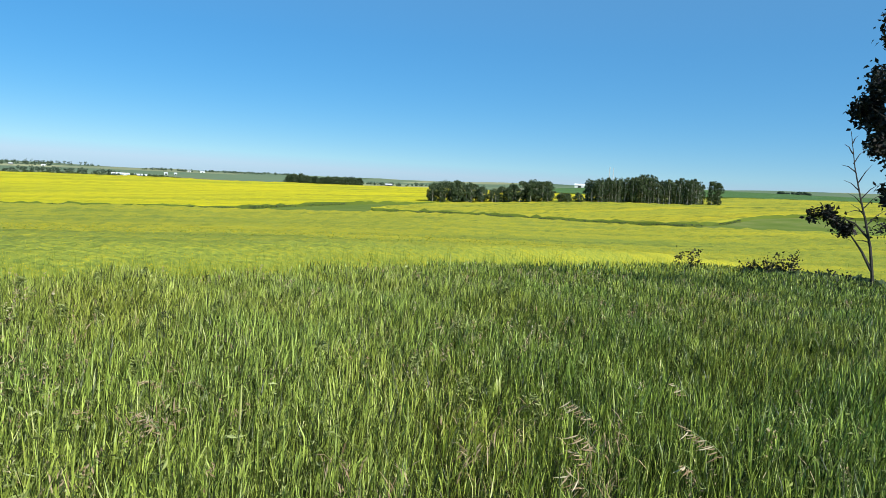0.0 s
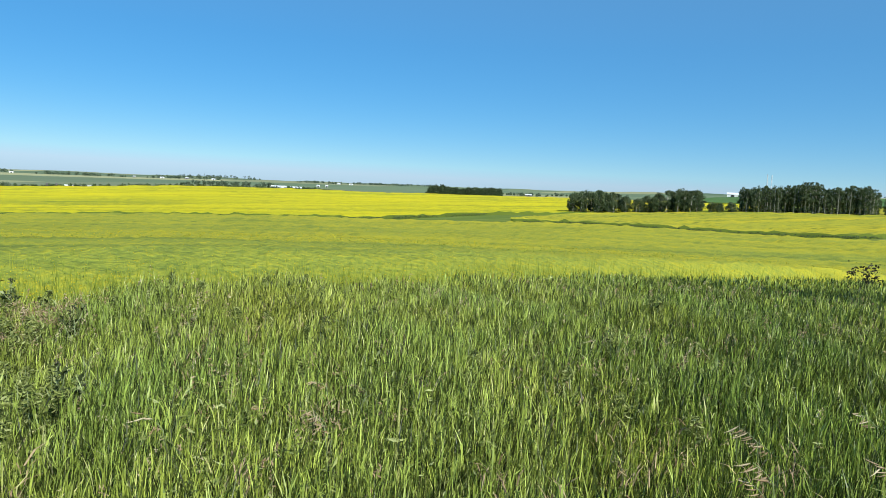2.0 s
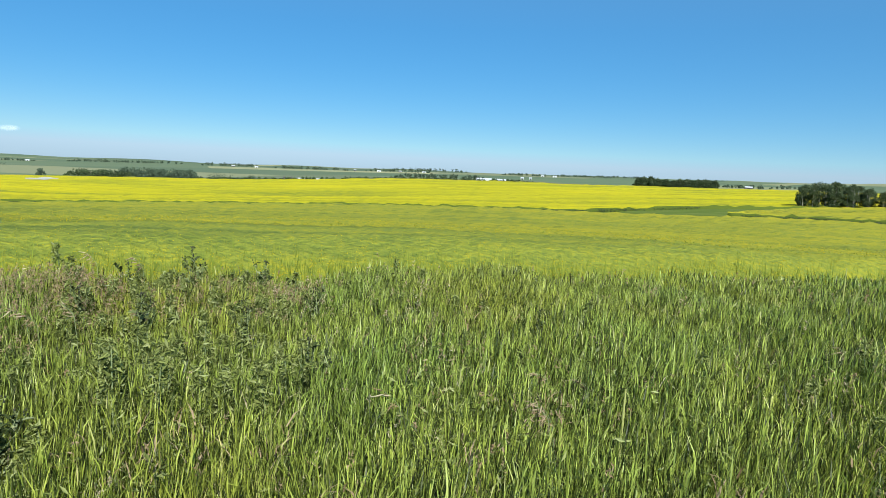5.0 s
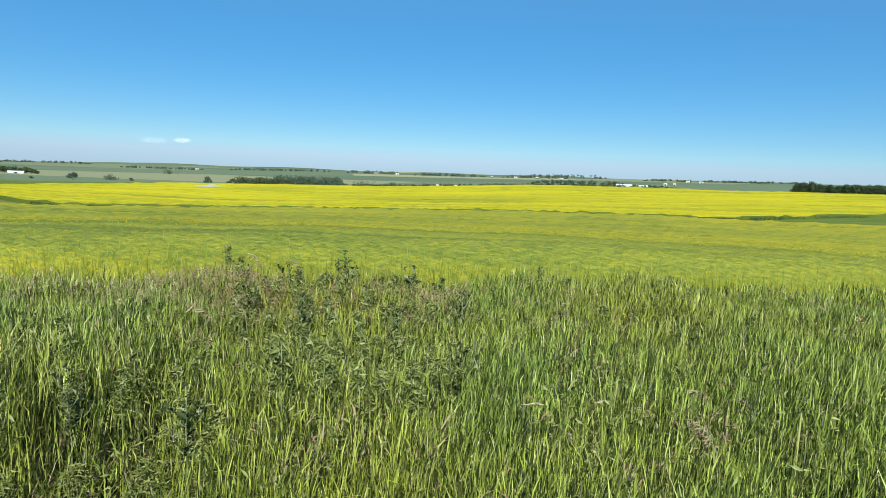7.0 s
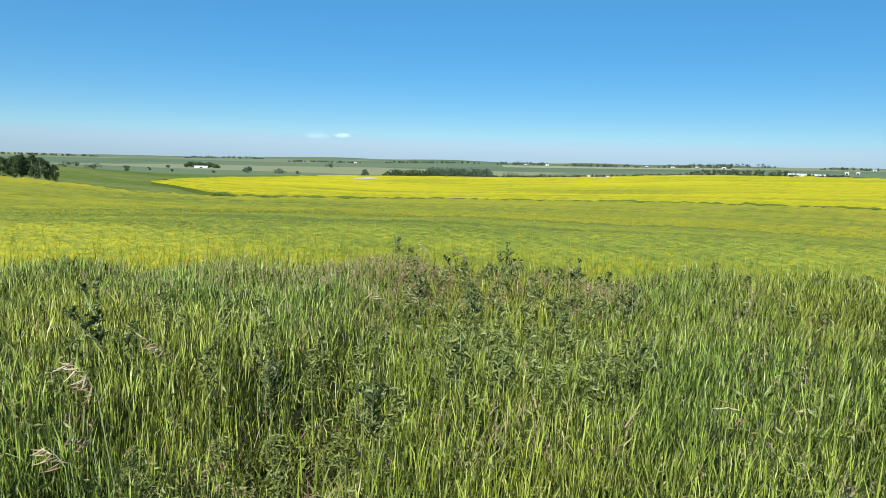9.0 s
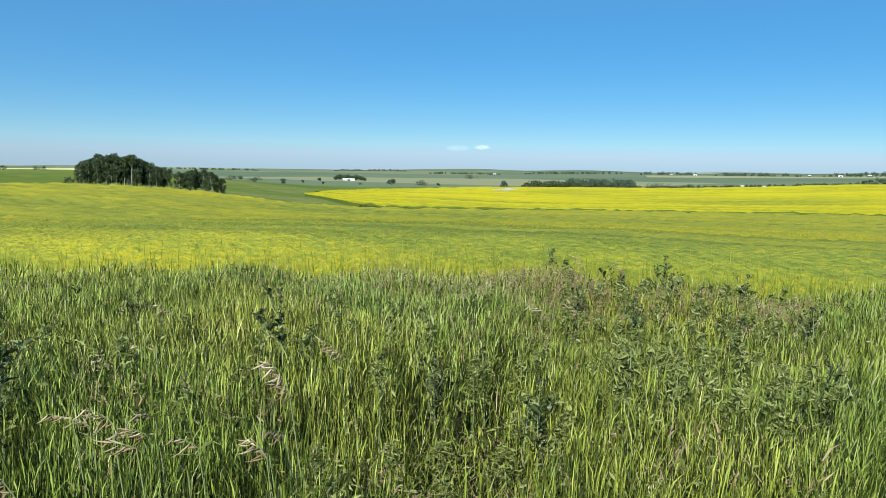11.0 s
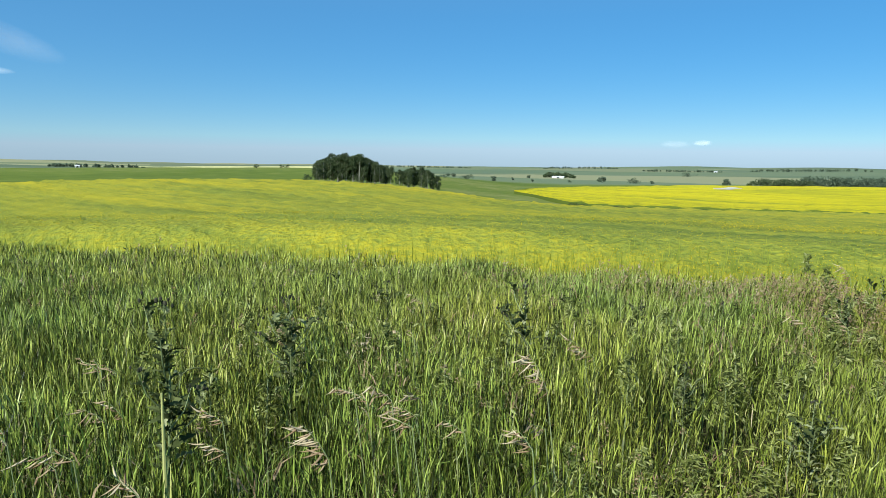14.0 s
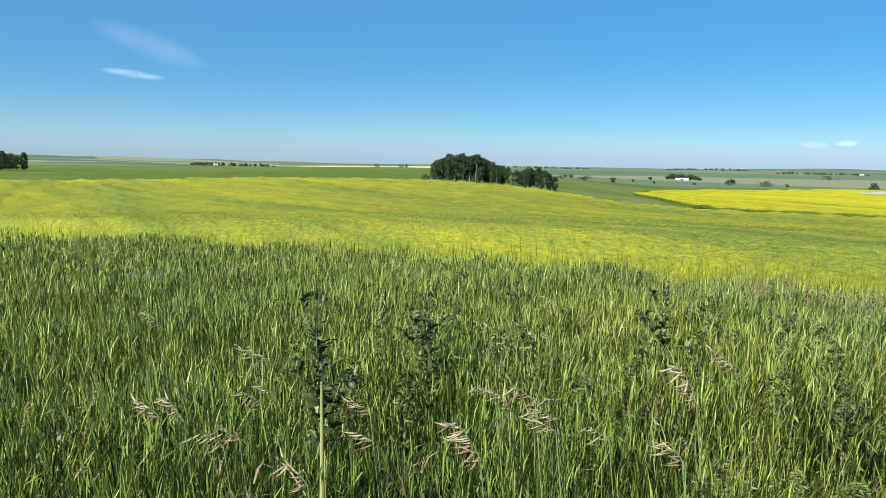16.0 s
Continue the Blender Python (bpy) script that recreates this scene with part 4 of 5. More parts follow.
def rough_grass():
    xs, ys, ws = [], [], []
    for b0, b1, r0, r1, n, w in ((-48, 150, 0.55, 3.0, 90000, 0.0052), (-46, 145, 3.0, 6.5, 340000, 0.0059), (-44, 140, 6.5, 12.0, 260000, 0.0102), (-44, 20, 12.0, 25.0, 50000, 0.020), (100, 135, 12.0, 24.0, 14000, 0.018), (150, 312, 0.5, 6.0, 50000, 0.014)):
        b = rng.uniform(b0, b1, n)
        r = np.sqrt(rng.uniform(r0**2, r1**2, n))
        x, y = at(b, r)
        keep = np.hypot(x, y) < grass_edge(b) + 0.2 + 0.25 * rng.random(n)
        if b0 == 150:
            keep[:] = True
        x, y = x + MID[0] * np.clip(2 - r, 0, 1), y + MID[1] * np.clip(2 - r, 0, 1)
        xs.append(x[keep]); ys.append(y[keep]); ws.append(np.full(keep.sum(), w))
    x, y, w = np.concatenate(xs), np.concatenate(ys), np.concatenate(ws)
    n = len(x)
    # thin pockets where the dark soil and the stems' feet show
    thin = np.zeros(n)
    for px_, py_, pr in POCKETS:
        thin = np.maximum(thin, np.exp(-(((x - px_) ** 2 + (y - py_) ** 2) / pr**2) ** 2))
    # a sparse, trodden stretch of stems before the thistles
    b, r = np.degrees(np.arctan2(-x, y)), np.hypot(x + 0.3, y + 0.3)
    sparse = np.clip((b - 58) / 8, 0, 1) * np.clip((124 - b) / 8, 0, 1) * np.clip((r - 1.0) / 0.3, 0, 1) * np.clip((2.9 - r) / 0.5, 0, 1)
    thin = np.maximum(thin, 0.86 * sparse * (0.75 + 0.25 * np.sin(x * 6.1) * np.sin(y * 5.3 + 1)))
    thin = np.maximum(thin, 0.35 * np.clip((4 - b) / 10, 0, 1) * np.clip((b + 50) / 10, 0, 1) * np.clip((4.5 - r) / 1.5, 0, 1))
    keep = rng.random(n) > thin * 0.93
    x, y, w = x[keep], y[keep], w[keep]
    n = len(x)
    # most blades crowd into tussocks, which leaves deep gaps between them
    near = np.round(x / 0.085) * 7919 + np.round(y / 0.085) * 104729
    cx = (np.round(x / 0.085) + 0.42 * np.sin(near)) * 0.085
    cy = (np.round(y / 0.085) + 0.42 * np.cos(near * 1.7)) * 0.085
    pull = np.where(rng.random(n) < 0.7, rng.uniform(0.35, 0.8, n), 0.0)
    x, y = x + (cx - x) * pull, y + (cy - y) * pull
    tall = height_field(x, y)
    # low shoots and dead stalks on the soil of the thin places
    k = 14000
    b, r = rng.uniform(40, 128, k), np.sqrt(rng.uniform(1.2, 14, k))
    lx, ly = at(b, r)
    green = rng.random(k) < 0.8
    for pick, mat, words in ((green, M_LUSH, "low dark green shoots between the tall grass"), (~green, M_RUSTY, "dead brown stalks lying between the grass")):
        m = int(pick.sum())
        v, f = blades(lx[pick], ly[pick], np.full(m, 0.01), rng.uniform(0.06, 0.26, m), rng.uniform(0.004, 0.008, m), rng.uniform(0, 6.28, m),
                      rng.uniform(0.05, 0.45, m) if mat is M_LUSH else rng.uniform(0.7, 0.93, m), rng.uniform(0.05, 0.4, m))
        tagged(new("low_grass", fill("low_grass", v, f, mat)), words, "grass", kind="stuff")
    # some of the blades spring from the soil, the rest from the stems' nodes higher up
    high = rng.random(n) < 0.85
    away = np.hypot(x, y)
    deep = np.interp(away, [2.0, 3.3, 4.8, 6.0], [0.62, 0.42, 0.22, 0.14])
    z = np.where(high, tall * (0.90 - deep * rng.random(n) ** 1.3), 0.0)
    h = np.where(high, rng.uniform(0.05, 0.16, n) * np.interp(away, [2.0, 8.0], [1.1, 0.9]), tall * rng.uniform(0.45, 0.95, n))
    h = np.minimum(h, tall * 1.16 - z)
    heading = radians(20) + rng.normal(size=n) * np.where(high, 1.8, 1.3)
    w = w * rng.uniform(0.4, 1.15, n)
    lean = np.abs(rng.normal(size=n)) * 0.17 + 0.03
    bend = np.abs(rng.normal(size=n)) * 0.26 + 0.04
    nod = rng.random(n) < 0.07
    lean, bend = np.where(nod, lean + 0.4, lean), np.where(nod, bend + rng.uniform(0.4, 1.3, n), bend)
    slant = np.abs(rng.normal(size=n)) * 0.12 + 0.02
    curl = np.abs(rng.normal(size=n)) * 0.13 + 0.03
    # lusher, darker growth on the side of the purple trees and close before the thistles
    b = np.degrees(np.arctan2(-x, y))
    # Close before the thistles the dark share also stands in for shaded gaps.
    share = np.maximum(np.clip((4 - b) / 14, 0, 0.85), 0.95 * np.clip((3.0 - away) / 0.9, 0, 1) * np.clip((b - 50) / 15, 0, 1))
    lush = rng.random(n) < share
    # paler blades between the thistles and the crop
    pale = ~lush & (rng.random(n) < 0.75 * np.clip((b - 58) / 14, 0, 1) * np.clip((away - 2.9) / 1.0, 0, 1))
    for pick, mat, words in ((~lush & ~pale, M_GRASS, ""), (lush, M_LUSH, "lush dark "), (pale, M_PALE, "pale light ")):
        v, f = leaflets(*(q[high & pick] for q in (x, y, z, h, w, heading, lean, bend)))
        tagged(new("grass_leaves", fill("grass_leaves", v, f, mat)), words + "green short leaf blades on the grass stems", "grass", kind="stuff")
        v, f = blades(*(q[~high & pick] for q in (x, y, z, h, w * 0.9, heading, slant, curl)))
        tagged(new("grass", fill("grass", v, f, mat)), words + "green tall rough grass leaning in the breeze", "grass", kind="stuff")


rough_grass()


# ---- crop plants along the near side of the field ----
def crop_plants():
    """Standing crop near the grass: stalks with leaves below and open flower heads on top, thinning into the canopy."""
    n = 56000
    b = rng.uniform(-36, 128, n)
    e_ = grass_edge(b)
    d = e_ + 0.05 + rng.random(n) ** 1.6 * np.clip(e_ * 1.8, 9, 18)
    x, y = at(b, d)
    across, along = 0.559 * y - 0.829 * x, 0.829 * y + 0.559 * x
    patch = np.sin(across * 2.3 + 0.6 * np.sin(along * 0.4)) * 0.6 + np.sin(across * 0.9 + along * 0.17 + 1) * 0.7 + 0.4 * np.sin(along * 0.5 + across * 0.4)
    deep = np.clip((d - e_) / 2.5, 0, 1)
    h = (0.52 + 0.25 * deep) * (1 + 0.10 * rng.normal(size=n).clip(-1.5, 1.5)) + 0.03 * patch
    heading = rng.uniform(0, 6.28, n)
    v, f = blades(x, y, np.zeros(n), h, rng.uniform(0.007, 0.015, n) * (1 + d / 25), heading, np.abs(rng.normal(size=n)) * 0.08, np.abs(rng.normal(size=n)) * 0.10)
    tagged(new("canola_plants", fill("canola_plants", v, f, M_CROPLEAF)), "green leaves and stalks of the standing canola", "crop", kind="stuff")
    tip = v.reshape(n, 6, 3)[:, 4:6].mean(1)
    bloom = rng.random(n) < np.clip(0.33 + 0.24 * patch, 0.08, 0.8)
    pts = np.vstack([tip[bloom] + rng.normal(size=(bloom.sum(), 3)) * [0.03, 0.03, 0.03] for k in range(3)])
    size = np.tile(rng.uniform(0.0035, 0.007, bloom.sum()) * (1 + d[bloom] / 26), 3)
    v, f = tufts(pts, size)
    tagged(new("canola_flowers", fill("canola_flowers", v, f, M_FLOWER)), "small yellow canola flower heads above the leaves", "flowers", kind="stuff")


crop_plants()


def crop_tops():
    """Shoots that stand out of the crop's canopy farther off, in the drill rows' direction."""
    for kind_, n, mat, lift, size, words in (("canola_shoots", 60000, M_CROPLEAF, 0.0, 0.8, "green canola shoots standing out of the canopy"),
                                             ("canola_flowers", 42000, M_FLOWER, 0.04, 0.6, "yellow canola flower heads over the canopy")):
        b = rng.uniform(-37, 128, n)
        r = 13 * (115 / 13) ** (rng.random(n) ** 1.15)
        x, y = at(b, r)
        across, along = 0.559 * y - 0.829 * x, 0.829 * y + 0.559 * x
        line = 0.35 * np.sin(across * 1.1 + 1.5 * np.sin(along * 0.09)) + 0.3 * np.sin(across * 0.37 + along * 0.05 + 2) + rng.normal(size=n)
        keep = (line * (1 if mat is M_FLOWER else -1) > 0.1) & (r > grass_edge(b) + 3)
        x, y, r = x[keep], y[keep], r[keep]
        k = len(x)
        v, f = tufts(np.stack([x, y, land(x, y) + 0.85 + lift + rng.uniform(-0.03, 0.07, k)], 1), size * rng.uniform(0.012, 0.026, k) * (0.7 + r / 36))
        tagged(new(kind_, fill(kind_, v, f, mat)), words, "crop", kind="stuff")


crop_tops()


def undergrowth():
    """Small-leaved weeds in patches amid the grass, and dry bits."""
    n = 150000
    b = rng.uniform(-42, 135, n)
    r = np.sqrt(rng.uniform(0.9, 75, n))
    x, y = at(b, r)
    patch = np.sin(x * 2.1 + 0.7) * np.sin(y * 1.9 + 0.2) + 0.5 * np.sin(x * 5.3 + y * 4.1) + 0.35 * rng.normal(size=n)
    keep = (patch > 0.42) & (r < grass_edge(b))
    x, y, r = x[keep], y[keep], r[keep]
    k = len(x)
    z = land(x, y) + height_field(x, y) * rng.uniform(0.45, 1.02, k)
    v, f = tufts(np.stack([x, y, z], 1), rng.uniform(0.008, 0.020, k) * (1 + r / 12), 0.25, 0.28)
    tagged(new("weeds", fill("weeds", v, f, M_WEED)), "small-leaved green weeds growing through the grass", "weeds", kind="stuff")
    n = 5200
    b = rng.uniform(-42, 135, n)
    r = np.sqrt(rng.uniform(1.2, 60, n))
    x, y = at(b, r)
    keep = (np.sin(x * 1.3 + 2) * np.sin(y * 1.6 + 1.4) + 0.5 * rng.normal(size=n) > 0.3) & (r < grass_edge(b))
    x, y = x[keep], y[keep]
    k = len(x)
    v, f = blades(x, y, height_field(x, y) * rng.uniform(0.3, 0.8, k), rng.uniform(0.08, 0.2, k), rng.uniform(0.003, 0.007, k), rng.uniform(0, 6.28, k), rng.uniform(0.1, 0.75, k), rng.uniform(0.1, 0.6, k))
    tagged(new("dry_grass", fill("dry_grass", v, f, M_DRY)), "pale dry grass blades among the green", "grass", kind="stuff")


undergrowth()


def brown_tangles():
    """Knots of withered brown leaves low among the blades."""
    xs, ys = [], []
    for k in range(70):
        b, r = rng.uniform(-32, 124), rng.uniform(1.5, 5.2)
        x, y = at(b, r)
        xs.append(x + rng.normal(size=34) * 0.05)
        ys.append(y + rng.normal(size=34) * 0.05)
    x, y = np.concatenate(xs), np.concatenate(ys)
    k = len(x)
    v, f = blades(x, y, height_field(x, y) * rng.uniform(0.55, 0.95, k), rng.uniform(0.04, 0.10, k), rng.uniform(0.003, 0.008, k), rng.uniform(0, 6.28, k), rng.uniform(0.1, 0.8, k), rng.uniform(0.1, 0.7, k))
    tagged(new("withered_leaves", fill("withered_leaves", v, f, M_RUSTY)), "withered brown leaves tangled in the grass", "leaves", kind="stuff")


brown_tangles()


def grass_ears():
    """Thin flowering stems that stand over the blades in drifts, each with a loose, feathery ear."""
    n = 13000
    b = rng.uniform(-40, 132, n)
    r = np.sqrt(rng.uniform(1.4, 90, n))
    # thickest in a few drifts along the crop's edge before the far slope
    k = 1500
    b[:k] = np.repeat([65.5, 60.0, 43.5, 52.0, 75.0], k // 5) + rng.normal(size=k) * np.repeat([1.8, 1.5, 1.8, 4.0, 6.0], k // 5)
    r[:k] = grass_edge(b[:k]) - np.abs(rng.normal(size=k)) * 0.5
    x, y = at(b, r)
    drift = np.sin(x * 2.3 + 1.1) * np.sin(y * 2.0 + 0.3) + 0.6 * np.sin(x * 5.7 - y * 4.9) + 0.5 * rng.normal(size=n)
    drift[:k] = 9
    keep = (drift > 0.75) & (r < grass_edge(b))
    x, y, r = x[keep], y[keep], r[keep]
    n = len(x)
    h = height_field(x, y) * rng.uniform(1.0, 1.22, n)
    heading = radians(35) + rng.normal(size=n) * 0.9
    v, f = blades(x, y, np.zeros(n), h, np.full(n, 0.0032), heading, 0.04 + 0.1 * rng.random(n), 0.05 + 0.14 * rng.random(n))
    tagged(new("grass_stems", fill("grass_stems", v, f, M_GRASS)), "thin flowering grass stems over the blades", "grass", kind="stuff")
    six = v.reshape(n, 6, 3)
    tip, low = six[:, 4:6].mean(1), six[:, 2:4].mean(1)
    u = rng.random((11, n, 1)) ** 1.3 * 0.3
    pts = (tip * (1 - u) + low * u + rng.normal(size=(11, n, 3)) * (0.004 + 0.035 * u)).reshape(-1, 3)
    size = np.tile(rng.uniform(0.006, 0.011, n) * (0.8 + r / 14), 11)
    rust = np.tile(np.sin(x * 1.9 + y * 1.1) + 0.8 * rng.normal(size=n) > -0.9, 11)
    v, f = tufts(pts[rust], size[rust], 0.0, 0.3)
    tagged(new("grass_ears", fill("grass_ears", v, f, M_RUSTY)), "small rusty brown grass ears", "grass", kind="stuff")
    v, f = tufts(pts[~rust], size[~rust], 0.0, 0.3)
    tagged(new("grass_ears", fill("grass_ears", v, f, M_DRY)), "small pale straw-coloured grass ears", "grass", kind="stuff")


grass_ears()


# ---- nodding dry seed heads ----
def spikelet(length, wide):
    """One long, narrow spikelet along +z, widest near its foot, that bows towards +x."""
    v, f = [(0, 0, 0)], []
    for u, k in ((0.3, 1.0), (0.65, 0.75)):
        c, w = 0.16 * length * u * u, wide * k
        v += [(c + w, 0, u * length), (c, w, u * length), (c - w, 0, u * length), (c, -w, u * length)]
    v.append((0.17 * length, 0, length))
    for k in range(4):
        q = (k + 1) % 4
        f += [(0, 1 + q, 1 + k), (1 + k, 1 + q, 5 + k), (1 + q, 5 + q, 5 + k), (5 + k, 5 + q, 9)]
    return v, f


SPIKE = [fill("spikelet", *spikelet(0.088, 0.0034), M_DRY), fill("spikelet", *spikelet(0.074, 0.0031), M_DRY), fill("spikelet", *spikelet(0.074, 0.0031), M_RUSTY)]


def seed_head(x, y, top, turn, count, drop, label):
    """A leaning stalk with a one-sided comb of spikelets, which the breeze trails out to its lee side."""
    g = float(land(x, y)[0])
    t_ = thing("seed_head", Matrix.Translation((x, y, g)), label, "grass head", "seed heads")
    d = Vector((math.cos(radians(turn)), math.sin(radians(turn)), 0))
    h = top - g
    pts = [Vector((0, 0, -0.03)) - d * 0.05, Vector((0, 0, h * 0.45)) - d * 0.03, Vector((0, 0, h - drop * 1.15)) + d * 0.01, Vector((0, 0, h - drop * 0.7)) + d * 0.03,
           Vector((0, 0, h - drop * 0.3)) + d * 0.055, Vector((0, 0, h)) + d * 0.08]
    bm = bmesh.new()
    tube(bm, pts, [0.0022, 0.002, 0.0016, 0.0013, 0.001, 0.0007], 5)
    part("stalk", bm, M_WEEDSTEM, t_)
    for k in range(count):
        s = 2.0 + 2.99 * k / (count - 1)
        i = min(int(s), 4)
        p = pts[i].lerp(pts[i + 1], s - i)
        ob = part("spikelet", SPIKE[2 if k < count * 0.3 or k % 6 == 5 or (count < 14 and k % 2) else k % 2], None, t_)
        ob.location = p + Vector((rng.normal(), rng.normal(), rng.normal())) * 0.003
        way = Vector((d.x + rng.normal() * 0.35, d.y + rng.normal() * 0.35, -0.55 + rng.normal() * 0.4))
        ob.scale = (1, 1, rng.uniform(0.5, 1.1) * (1.0 if count > 20 else 0.8))
        ob.rotation_euler = way.to_track_quat("Z", "X").to_euler()
    return t_


for x, y, top, turn, count, drop, label in (
        (-2.72, 0.22, 0.82, 255, 32, 0.16, "large pale dry seed head bowed over the grass"),
        (-2.12, -0.54, 0.82, 255, 30, 0.11, "large pale dry seed head bowed over the grass"),
        (-1.55, -0.40, 0.72, 255, 16, 0.08, "pale dry seed head bowed over the grass"),
        (-2.05, -0.98, 0.76, 255, 14, 0.07, "pale dry seed head bowed over the grass"),
        (-2.60, -0.35, 0.79, 255, 12, 0.06, "pale dry seed head bowed over the grass"),
        (-2.40, -1.45, 0.78, 255, 14, 0.08, "pale dry seed head bowed over the grass"),
        (-1.90, -1.70, 0.74, 255, 12, 0.07, "pale dry seed head bowed over the grass"),
        (-3.30, -1.95, 0.84, 255, 12, 0.06, "pale dry seed head bowed over the grass"),
        (0.62, 2.35, 0.68, 185, 12, 0.08, "pale dry seed head bowed over the grass"),
        (0.52, 2.05, 0.66, 185, 10, 0.07, "pale dry seed head bowed over the grass"),
        (1.05, 2.30, 0.70, 185, 10, 0.07, "pale dry seed head bowed over the grass"),
        (0.10, 1.62, 0.66, 185, 10, 0.06, "pale dry seed head bowed over the grass"),
        (-0.95, 2.30, 0.69, 185, 10, 0.06, "pale dry seed head bowed over the grass"),
        (-1.45, 2.05, 0.70, 185, 10, 0.06, "pale dry seed head bowed over the grass"),
        (-4.60, -2.70, 0.83, 255, 10, 0.05, "pale dry seed head bowed over the grass"),
        (-1.80, -2.30, 0.72, 255, 10, 0.06, "pale dry seed head bowed over the grass"),
        (-3.60, 1.30, 0.74, 185, 8, 0.05, "pale dry seed head bowed over the grass"),
        (-4.75, 3.05, 0.84, 215, 14, 0.10, "pale dry seed head above the edge of the grass"),
        (-4.50, 3.25, 0.82, 215, 12, 0.10, "pale dry seed head above the edge of the grass"),
        (-3.70, 2.00, 0.70, 215, 12, 0.06, "pale dry seed head bowed over the grass"),
        (-4.00, -0.10, 0.82, 255, 8, 0.05, "pale dry seed head bowed over the grass")):
    seed_head(x, y, top if count > 20 else top - 0.03, turn, 24 if count > 20 else count * 4 // 5, drop * 0.72, label)


# smaller heads, straw-coloured to brown, in loose knots of two or three
for x, y, n in ((-2.59, -1.64, 3), (-2.40, -1.31, 2), (-2.49, -0.89, 2), (-2.99, -0.19, 3), (-3.23, -1.54, 3), (-2.80, -0.40, 2), (-5.6, -3.2, 3), (-2.46, 0.12, 2), (-3.88, -2.42, 2), (-2.83, -1.33, 2),
                (-3.89, -0.74, 3), (-3.57, -0.20, 2), (-3.38, 0.63, 3), (-2.58, -0.20, 2), (-2.34, 0.0, 1), (0.75, 2.83, 2), (0.59, 2.37, 1), (1.01, 2.37, 2), (-0.98, 2.75, 2), (-3.86, 2.12, 2)):
    for k in range(n):
        x1, y1 = x + rng.normal() * 0.07, y + rng.normal() * 0.07
        seed_head(x1, y1, float(land(x1, y1)[0]) + rng.uniform(0.56, 0.69), (255 if x < -2 else 185) + rng.normal() * 25, int(rng.integers(6, 10)), rng.uniform(0.02, 0.05),
                  "small straw-brown dry seed head in a loose knot of grass")
for k in range(8):
    b, r = rng.uniform(-22, 40), rng.uniform(1.8, 4.2)
    x, y = (float(q) for q in at(b, r))
    seed_head(x, y, float(land(x, y)[0]) + rng.uniform(0.58, 0.70), rng.uniform(150, 240), 6, rng.uniform(0.04, 0.08), "small pale dry seed head bowed over the grass")


# ---- thistle-like weeds ----
def leaf_mesh(length, width, lobes):
    """A lobed, folded weed leaf along +x that arches down at its tip."""
    v, f = [], []
    n = 2 * lobes + 1
    for k in range(n + 1):
        u = k / n
        w = width * math.sin(math.pi * (0.08 + 0.90 * u)) * (1.0 if k % 2 else 0.45)
        z = length * (0.55 * u - 0.75 * u * u)
        v += [(length * u, -w, z + w * 0.35), (length * u, 0, z), (length * u, w, z + w * 0.35)]
    for k in range(n):
        a0 = 3 * k
        f += [(a0, a0 + 3, a0 + 4, a0 + 1), (a0 + 1, a0 + 4, a0 + 5, a0 + 2)]
    return fill("leaf", v, f, M_THISTLE)


LEAVES = [leaf_mesh(0.12, 0.026, 4), leaf_mesh(0.09, 0.022, 3), leaf_mesh(0.06, 0.017, 3)]


def bud_mesh():
    bm = bmesh.new()
    bmesh.ops.create_icosphere(bm, subdivisions=1, radius=0.007, matrix=Matrix.Diagonal((0.8, 0.8, 1.25, 1)))
    me = bpy.data.meshes.new("bud")
    bm.to_mesh(me)
    bm.free()
    me.materials.append(M_BUD)
    return me


BUD = bud_mesh()


def weed(m, h, leaves_n, buds, label, group="weeds"):
    t_ = thing("thistle", m, label, "weed", group)
    bm = bmesh.new()
    tube(bm, [(0, 0, -0.04), (0.01, 0, h * 0.4), (-0.01, 0.01, h * 0.75), (0, 0, h)], [0.006, 0.005, 0.0035, 0.002], 6)
    part("stem", bm, M_WEEDSTEM, t_)
    sprigs = []
    for k in range(6):
        z0 = h * rng.uniform(0.46, 0.84)
        a_ = k * 1.05 + rng.normal() * 0.3
        out = rng.uniform(0.09, 0.16)
        tip = Vector((math.cos(a_) * out, math.sin(a_) * out, min(h * 0.97, z0 + 0.17)))
        bm = bmesh.new()
        tube(bm, [(0, 0, z0), tuple((Vector((0, 0, z0)) + tip) / 2 + Vector((tip.x, tip.y, 0)) * 0.2), tuple(tip)], [0.003, 0.0025, 0.0015], 5)
        part("branch", bm, M_WEEDSTEM, t_)
        sprigs.append((Vector((0, 0, z0)), tip))
    for k in range(leaves_n):
        u = k / leaves_n
        a_ = k * 2.4 + rng.normal() * 0.3
        ob = part("leaf", LEAVES[0 if u < 0.45 else 1 if u < 0.75 else 2], None, t_)
        if k % 2:
            s0, s1 = sprigs[(k // 2) % 6]
            ob.location = s0.lerp(s1, rng.uniform(0.2, 0.95))
        else:
            ob.location = (rng.normal() * 0.006, rng.normal() * 0.006, h * (0.40 + 0.59 * u ** 0.95))
        ob.rotation_euler = (rng.normal() * 0.3, -0.45 - 0.4 * u + rng.normal() * 0.2, a_)
        s = rng.uniform(0.5, 0.95) * (1.0 - 0.3 * u)
        ob.scale = (s, s, s)
    for k in range(buds):
        s0, s1 = sprigs[k % 6]
        ob = part("bud", BUD, None, t_)
        o = Vector((rng.normal(), rng.normal(), rng.normal())) * 0.014
        ob.location = (s1 if k % 3 else Vector((0, 0, h))) + o
        ob.scale = [rng.uniform(0.8, 1.3)] * 3
    return t_


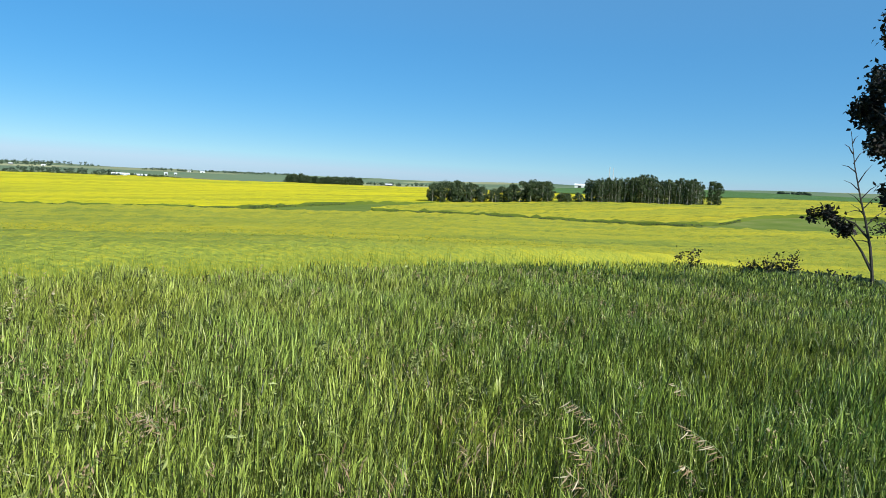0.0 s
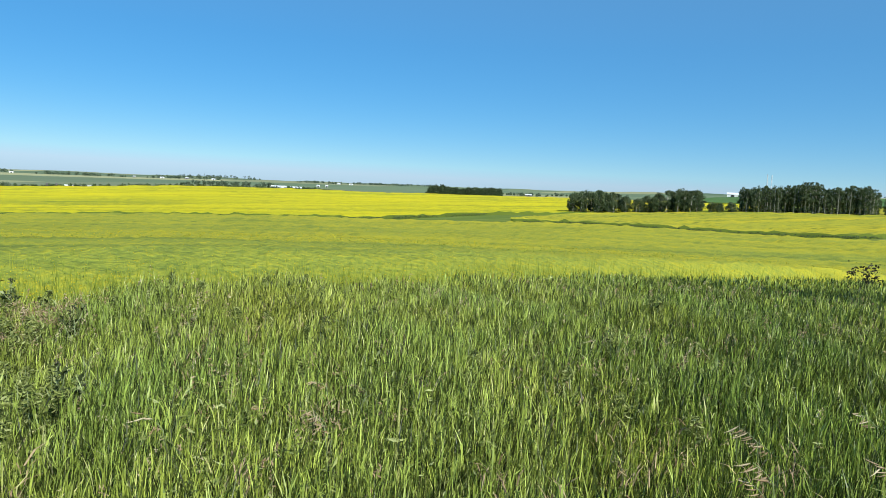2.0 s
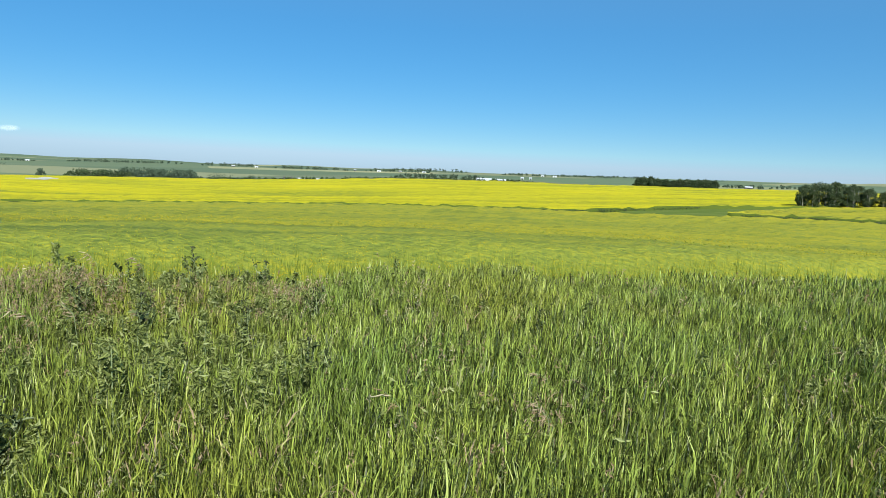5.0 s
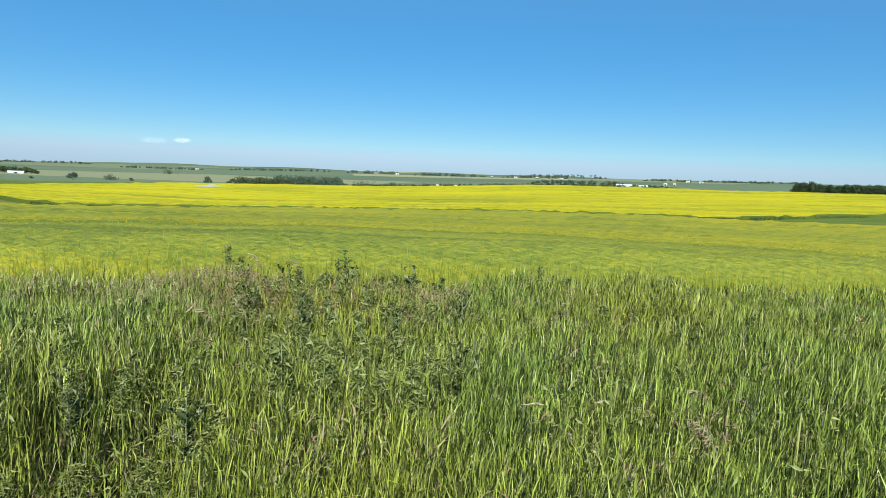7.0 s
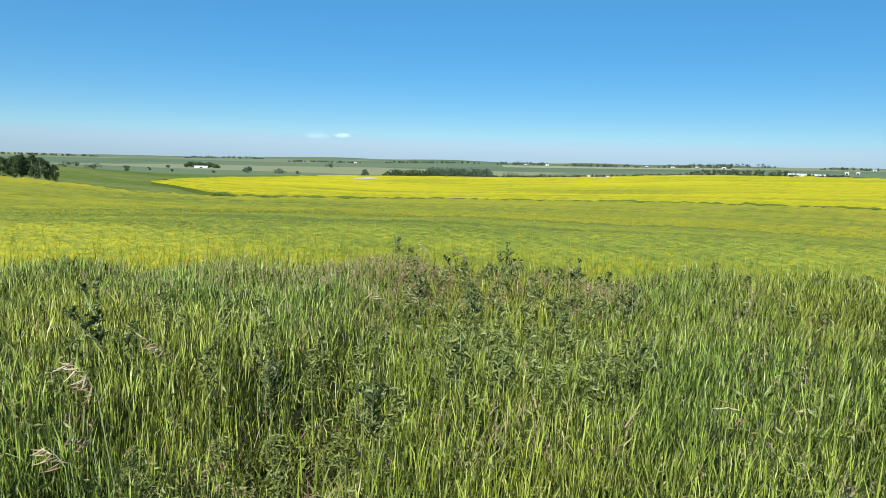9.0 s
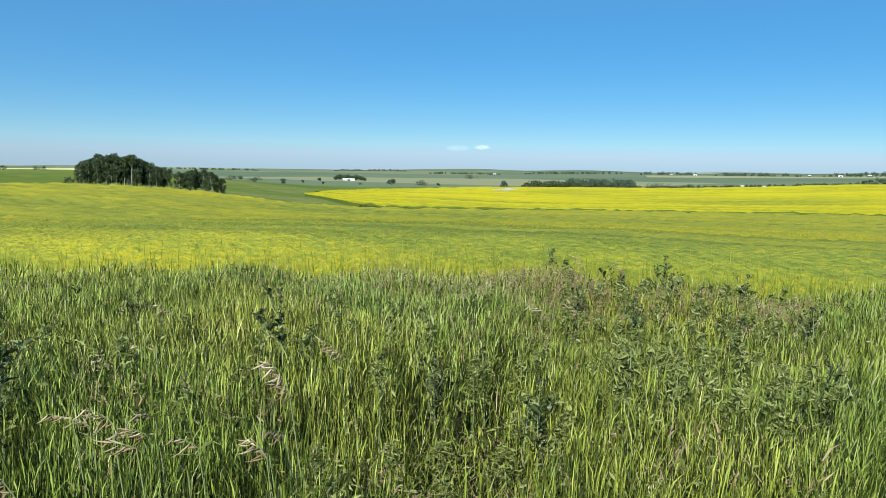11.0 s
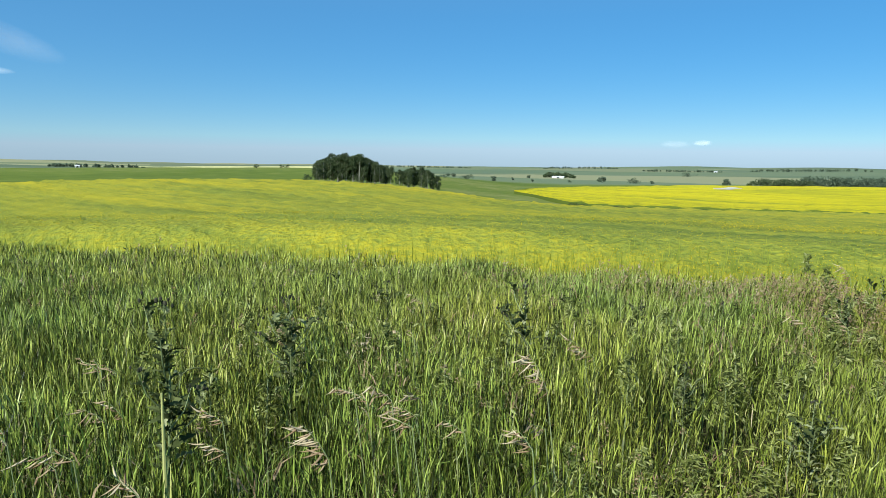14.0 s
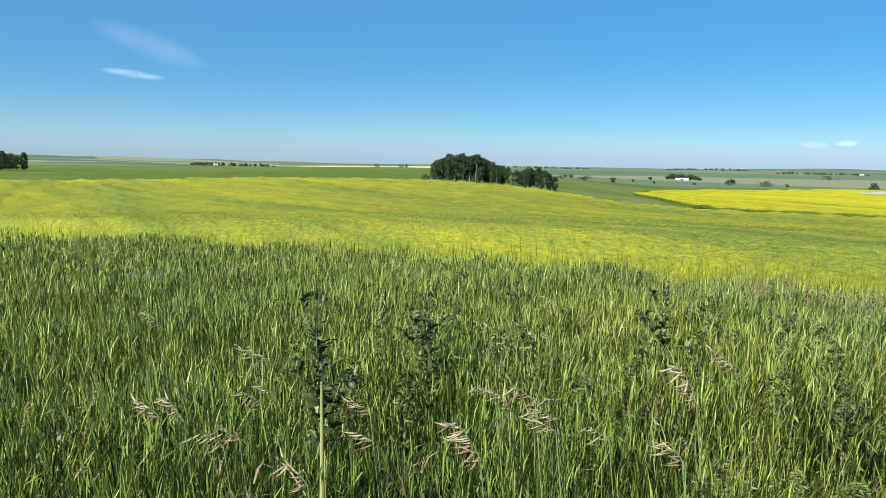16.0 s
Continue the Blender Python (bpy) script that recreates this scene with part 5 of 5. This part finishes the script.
def put_weed(x, y, top):
    g = float(land(x, y)[0])
    return Matrix.Translation((x, y, g)), top - g


WEEDS = []
WEED_LABEL = "grey-green thistle with clustered dark buds standing in the grass"
for x, y, top in ((-3.75, 0.39, 0.89), (-3.44, -0.77, 0.90), (-2.76, -1.12, 1.02)):
    m, h = put_weed(x, y, top)
    WEEDS.append((weed(m, h, 108, 20, WEED_LABEL, "thistles"), h))
more = [(-4.07, 1.17, 0.70), (-5.08, 4.20, 0.74), (-4.15, 3.30, 0.68), (-4.35, 3.55, 0.68), (-3.75, 3.55, 0.60), (-3.95, 3.95, 0.74), (-4.75, 3.30, 0.72), (-3.45, 3.20, 0.60), (-4.45, 2.85, 0.64), (-3.15, 3.60, 0.68),
        (-4.70, 0.95, 0.68), (-4.95, 0.30, 0.60), (-3.30, 1.05, 0.60), (-2.75, 1.30, 0.60), (-4.20, 1.75, 0.68), (-5.30, -0.65, 0.70), (-5.05, -0.25, 0.68), (-2.45, 1.75, 0.60), (-2.20, 2.40, 0.70),
        (-3.60, 2.55, 0.72), (-3.05, 2.85, 0.66), (-4.05, 2.45, 0.72), (-2.10, 3.55, 0.60), (-1.60, 3.90, 0.68), (-2.60, 3.95, 0.60), (-1.95, -1.60, 0.66), (-4.40, -1.90, 0.60)]
for k, (x, y, top) in enumerate(more):
    m, h = put_weed(x, y, top)
    src, h0 = WEEDS[k % 3]
    c = copy_thing(src, m @ pose(0, 0, 0, 0, 0, 67 * k))
    s = h / h0
    c.scale = (s, s, s)


def spray(top):
    """A slender small-leaved thistle shoot: a stem and its crowd of leaves."""
    t_ = thing("thistle", Matrix.Identity(4), "slender grey-green thistle shoot in a loose patch in the grass", "weed", "thistle patch")
    bm = bmesh.new()
    tube(bm, [(0, 0, -0.03), (0.01, 0, top * 0.5), (0, 0.01, top)], [0.005, 0.004, 0.002], 5)
    part("stem", bm, M_WEEDSTEM, t_)
    m = 200
    u = rng.random(m)
    a_ = rng.random(m) * 6.28
    d = (0.02 + 0.09 * (1 - u)) * rng.random(m) ** 0.5
    p = np.stack([np.cos(a_) * d, np.sin(a_) * d, top * (0.50 + 0.52 * u)], 1)
    v, f = tufts(p, rng.uniform(0.010, 0.028, m), 0.2, 0.26)
    tagged(part("foliage", fill("foliage", v, f, M_WEED), None, t_), kind="stuff")
    return t_


SPRAYS = []
for b0, b1, r0, r1, k, over in ((42, 60, 2.9, 5.9, 120, 0.10), (62, 84, 2.7, 4.4, 26, 0.02), (86, 112, 2.8, 4.4, 16, 0.02), (20, 44, 3.2, 6.0, 16, 0.0), (-25, 20, 3.0, 6.0, 14, -0.02)):
    for _ in range(k):
        x, y = (float(q) for q in at(rng.uniform(b0, b1), math.sqrt(rng.uniform(r0**2, r1**2))))
        top = float(height_field(x, y)) + rng.uniform(-0.02, 0.07) + over * rng.random()
        m = pose(x, y, float(land(x, y)[0]), rng.normal() * 3, rng.normal() * 3, rng.uniform(0, 360))
        if len(SPRAYS) < 6:
            c = spray(top)
            c.matrix_world = m
            SPRAYS.append((c, top))
        else:
            src, h0 = SPRAYS[rng.integers(0, 6)]
            c = copy_thing(src, m)
            c.scale = (1, 1, top / h0)


# ---- pale broad stem ----
def pale_stem(x, y, top):
    g = float(land(x, y)[0])
    t_ = thing("reed_stem", Matrix.Translation((x, y, g)), "stout pale green grass stem with clasping blades", "grass stem", "pale stems")
    h = top - g
    bm = bmesh.new()
    tube(bm, [(0, 0, -0.03), (0.004, 0, h * 0.5), (0.012, 0, h)], [0.010, 0.009, 0.003], 8)
    part("stem", bm, M_PALESTEM, t_)
    for k in range(3):
        n0 = np.array([0.0])
        me = fill("blade", *blades(n0 + 0.0, n0 + 0.0, n0, np.array([h * (0.55 + 0.2 * k)]), np.array([0.022]), np.array([1.2 + 2.1 * k]), np.array([0.05]), np.array([0.14])), M_PALESTEM)
        part("blade", me, None, t_)


M_PALESTEM = leafy("pale_stem", [(0.0, (0.36, 0.38, 0.11)), (1.0, (0.50, 0.50, 0.20))], 0.15, 0.6)
for x, y, top in ((-2.32, -1.01, 0.86), (-5.20, 2.90, 0.70), (-5.05, 3.0, 0.68), (0.09, 6.0, 0.92), (-0.75, 2.55, 0.70)):
    pale_stem(x, y, top)
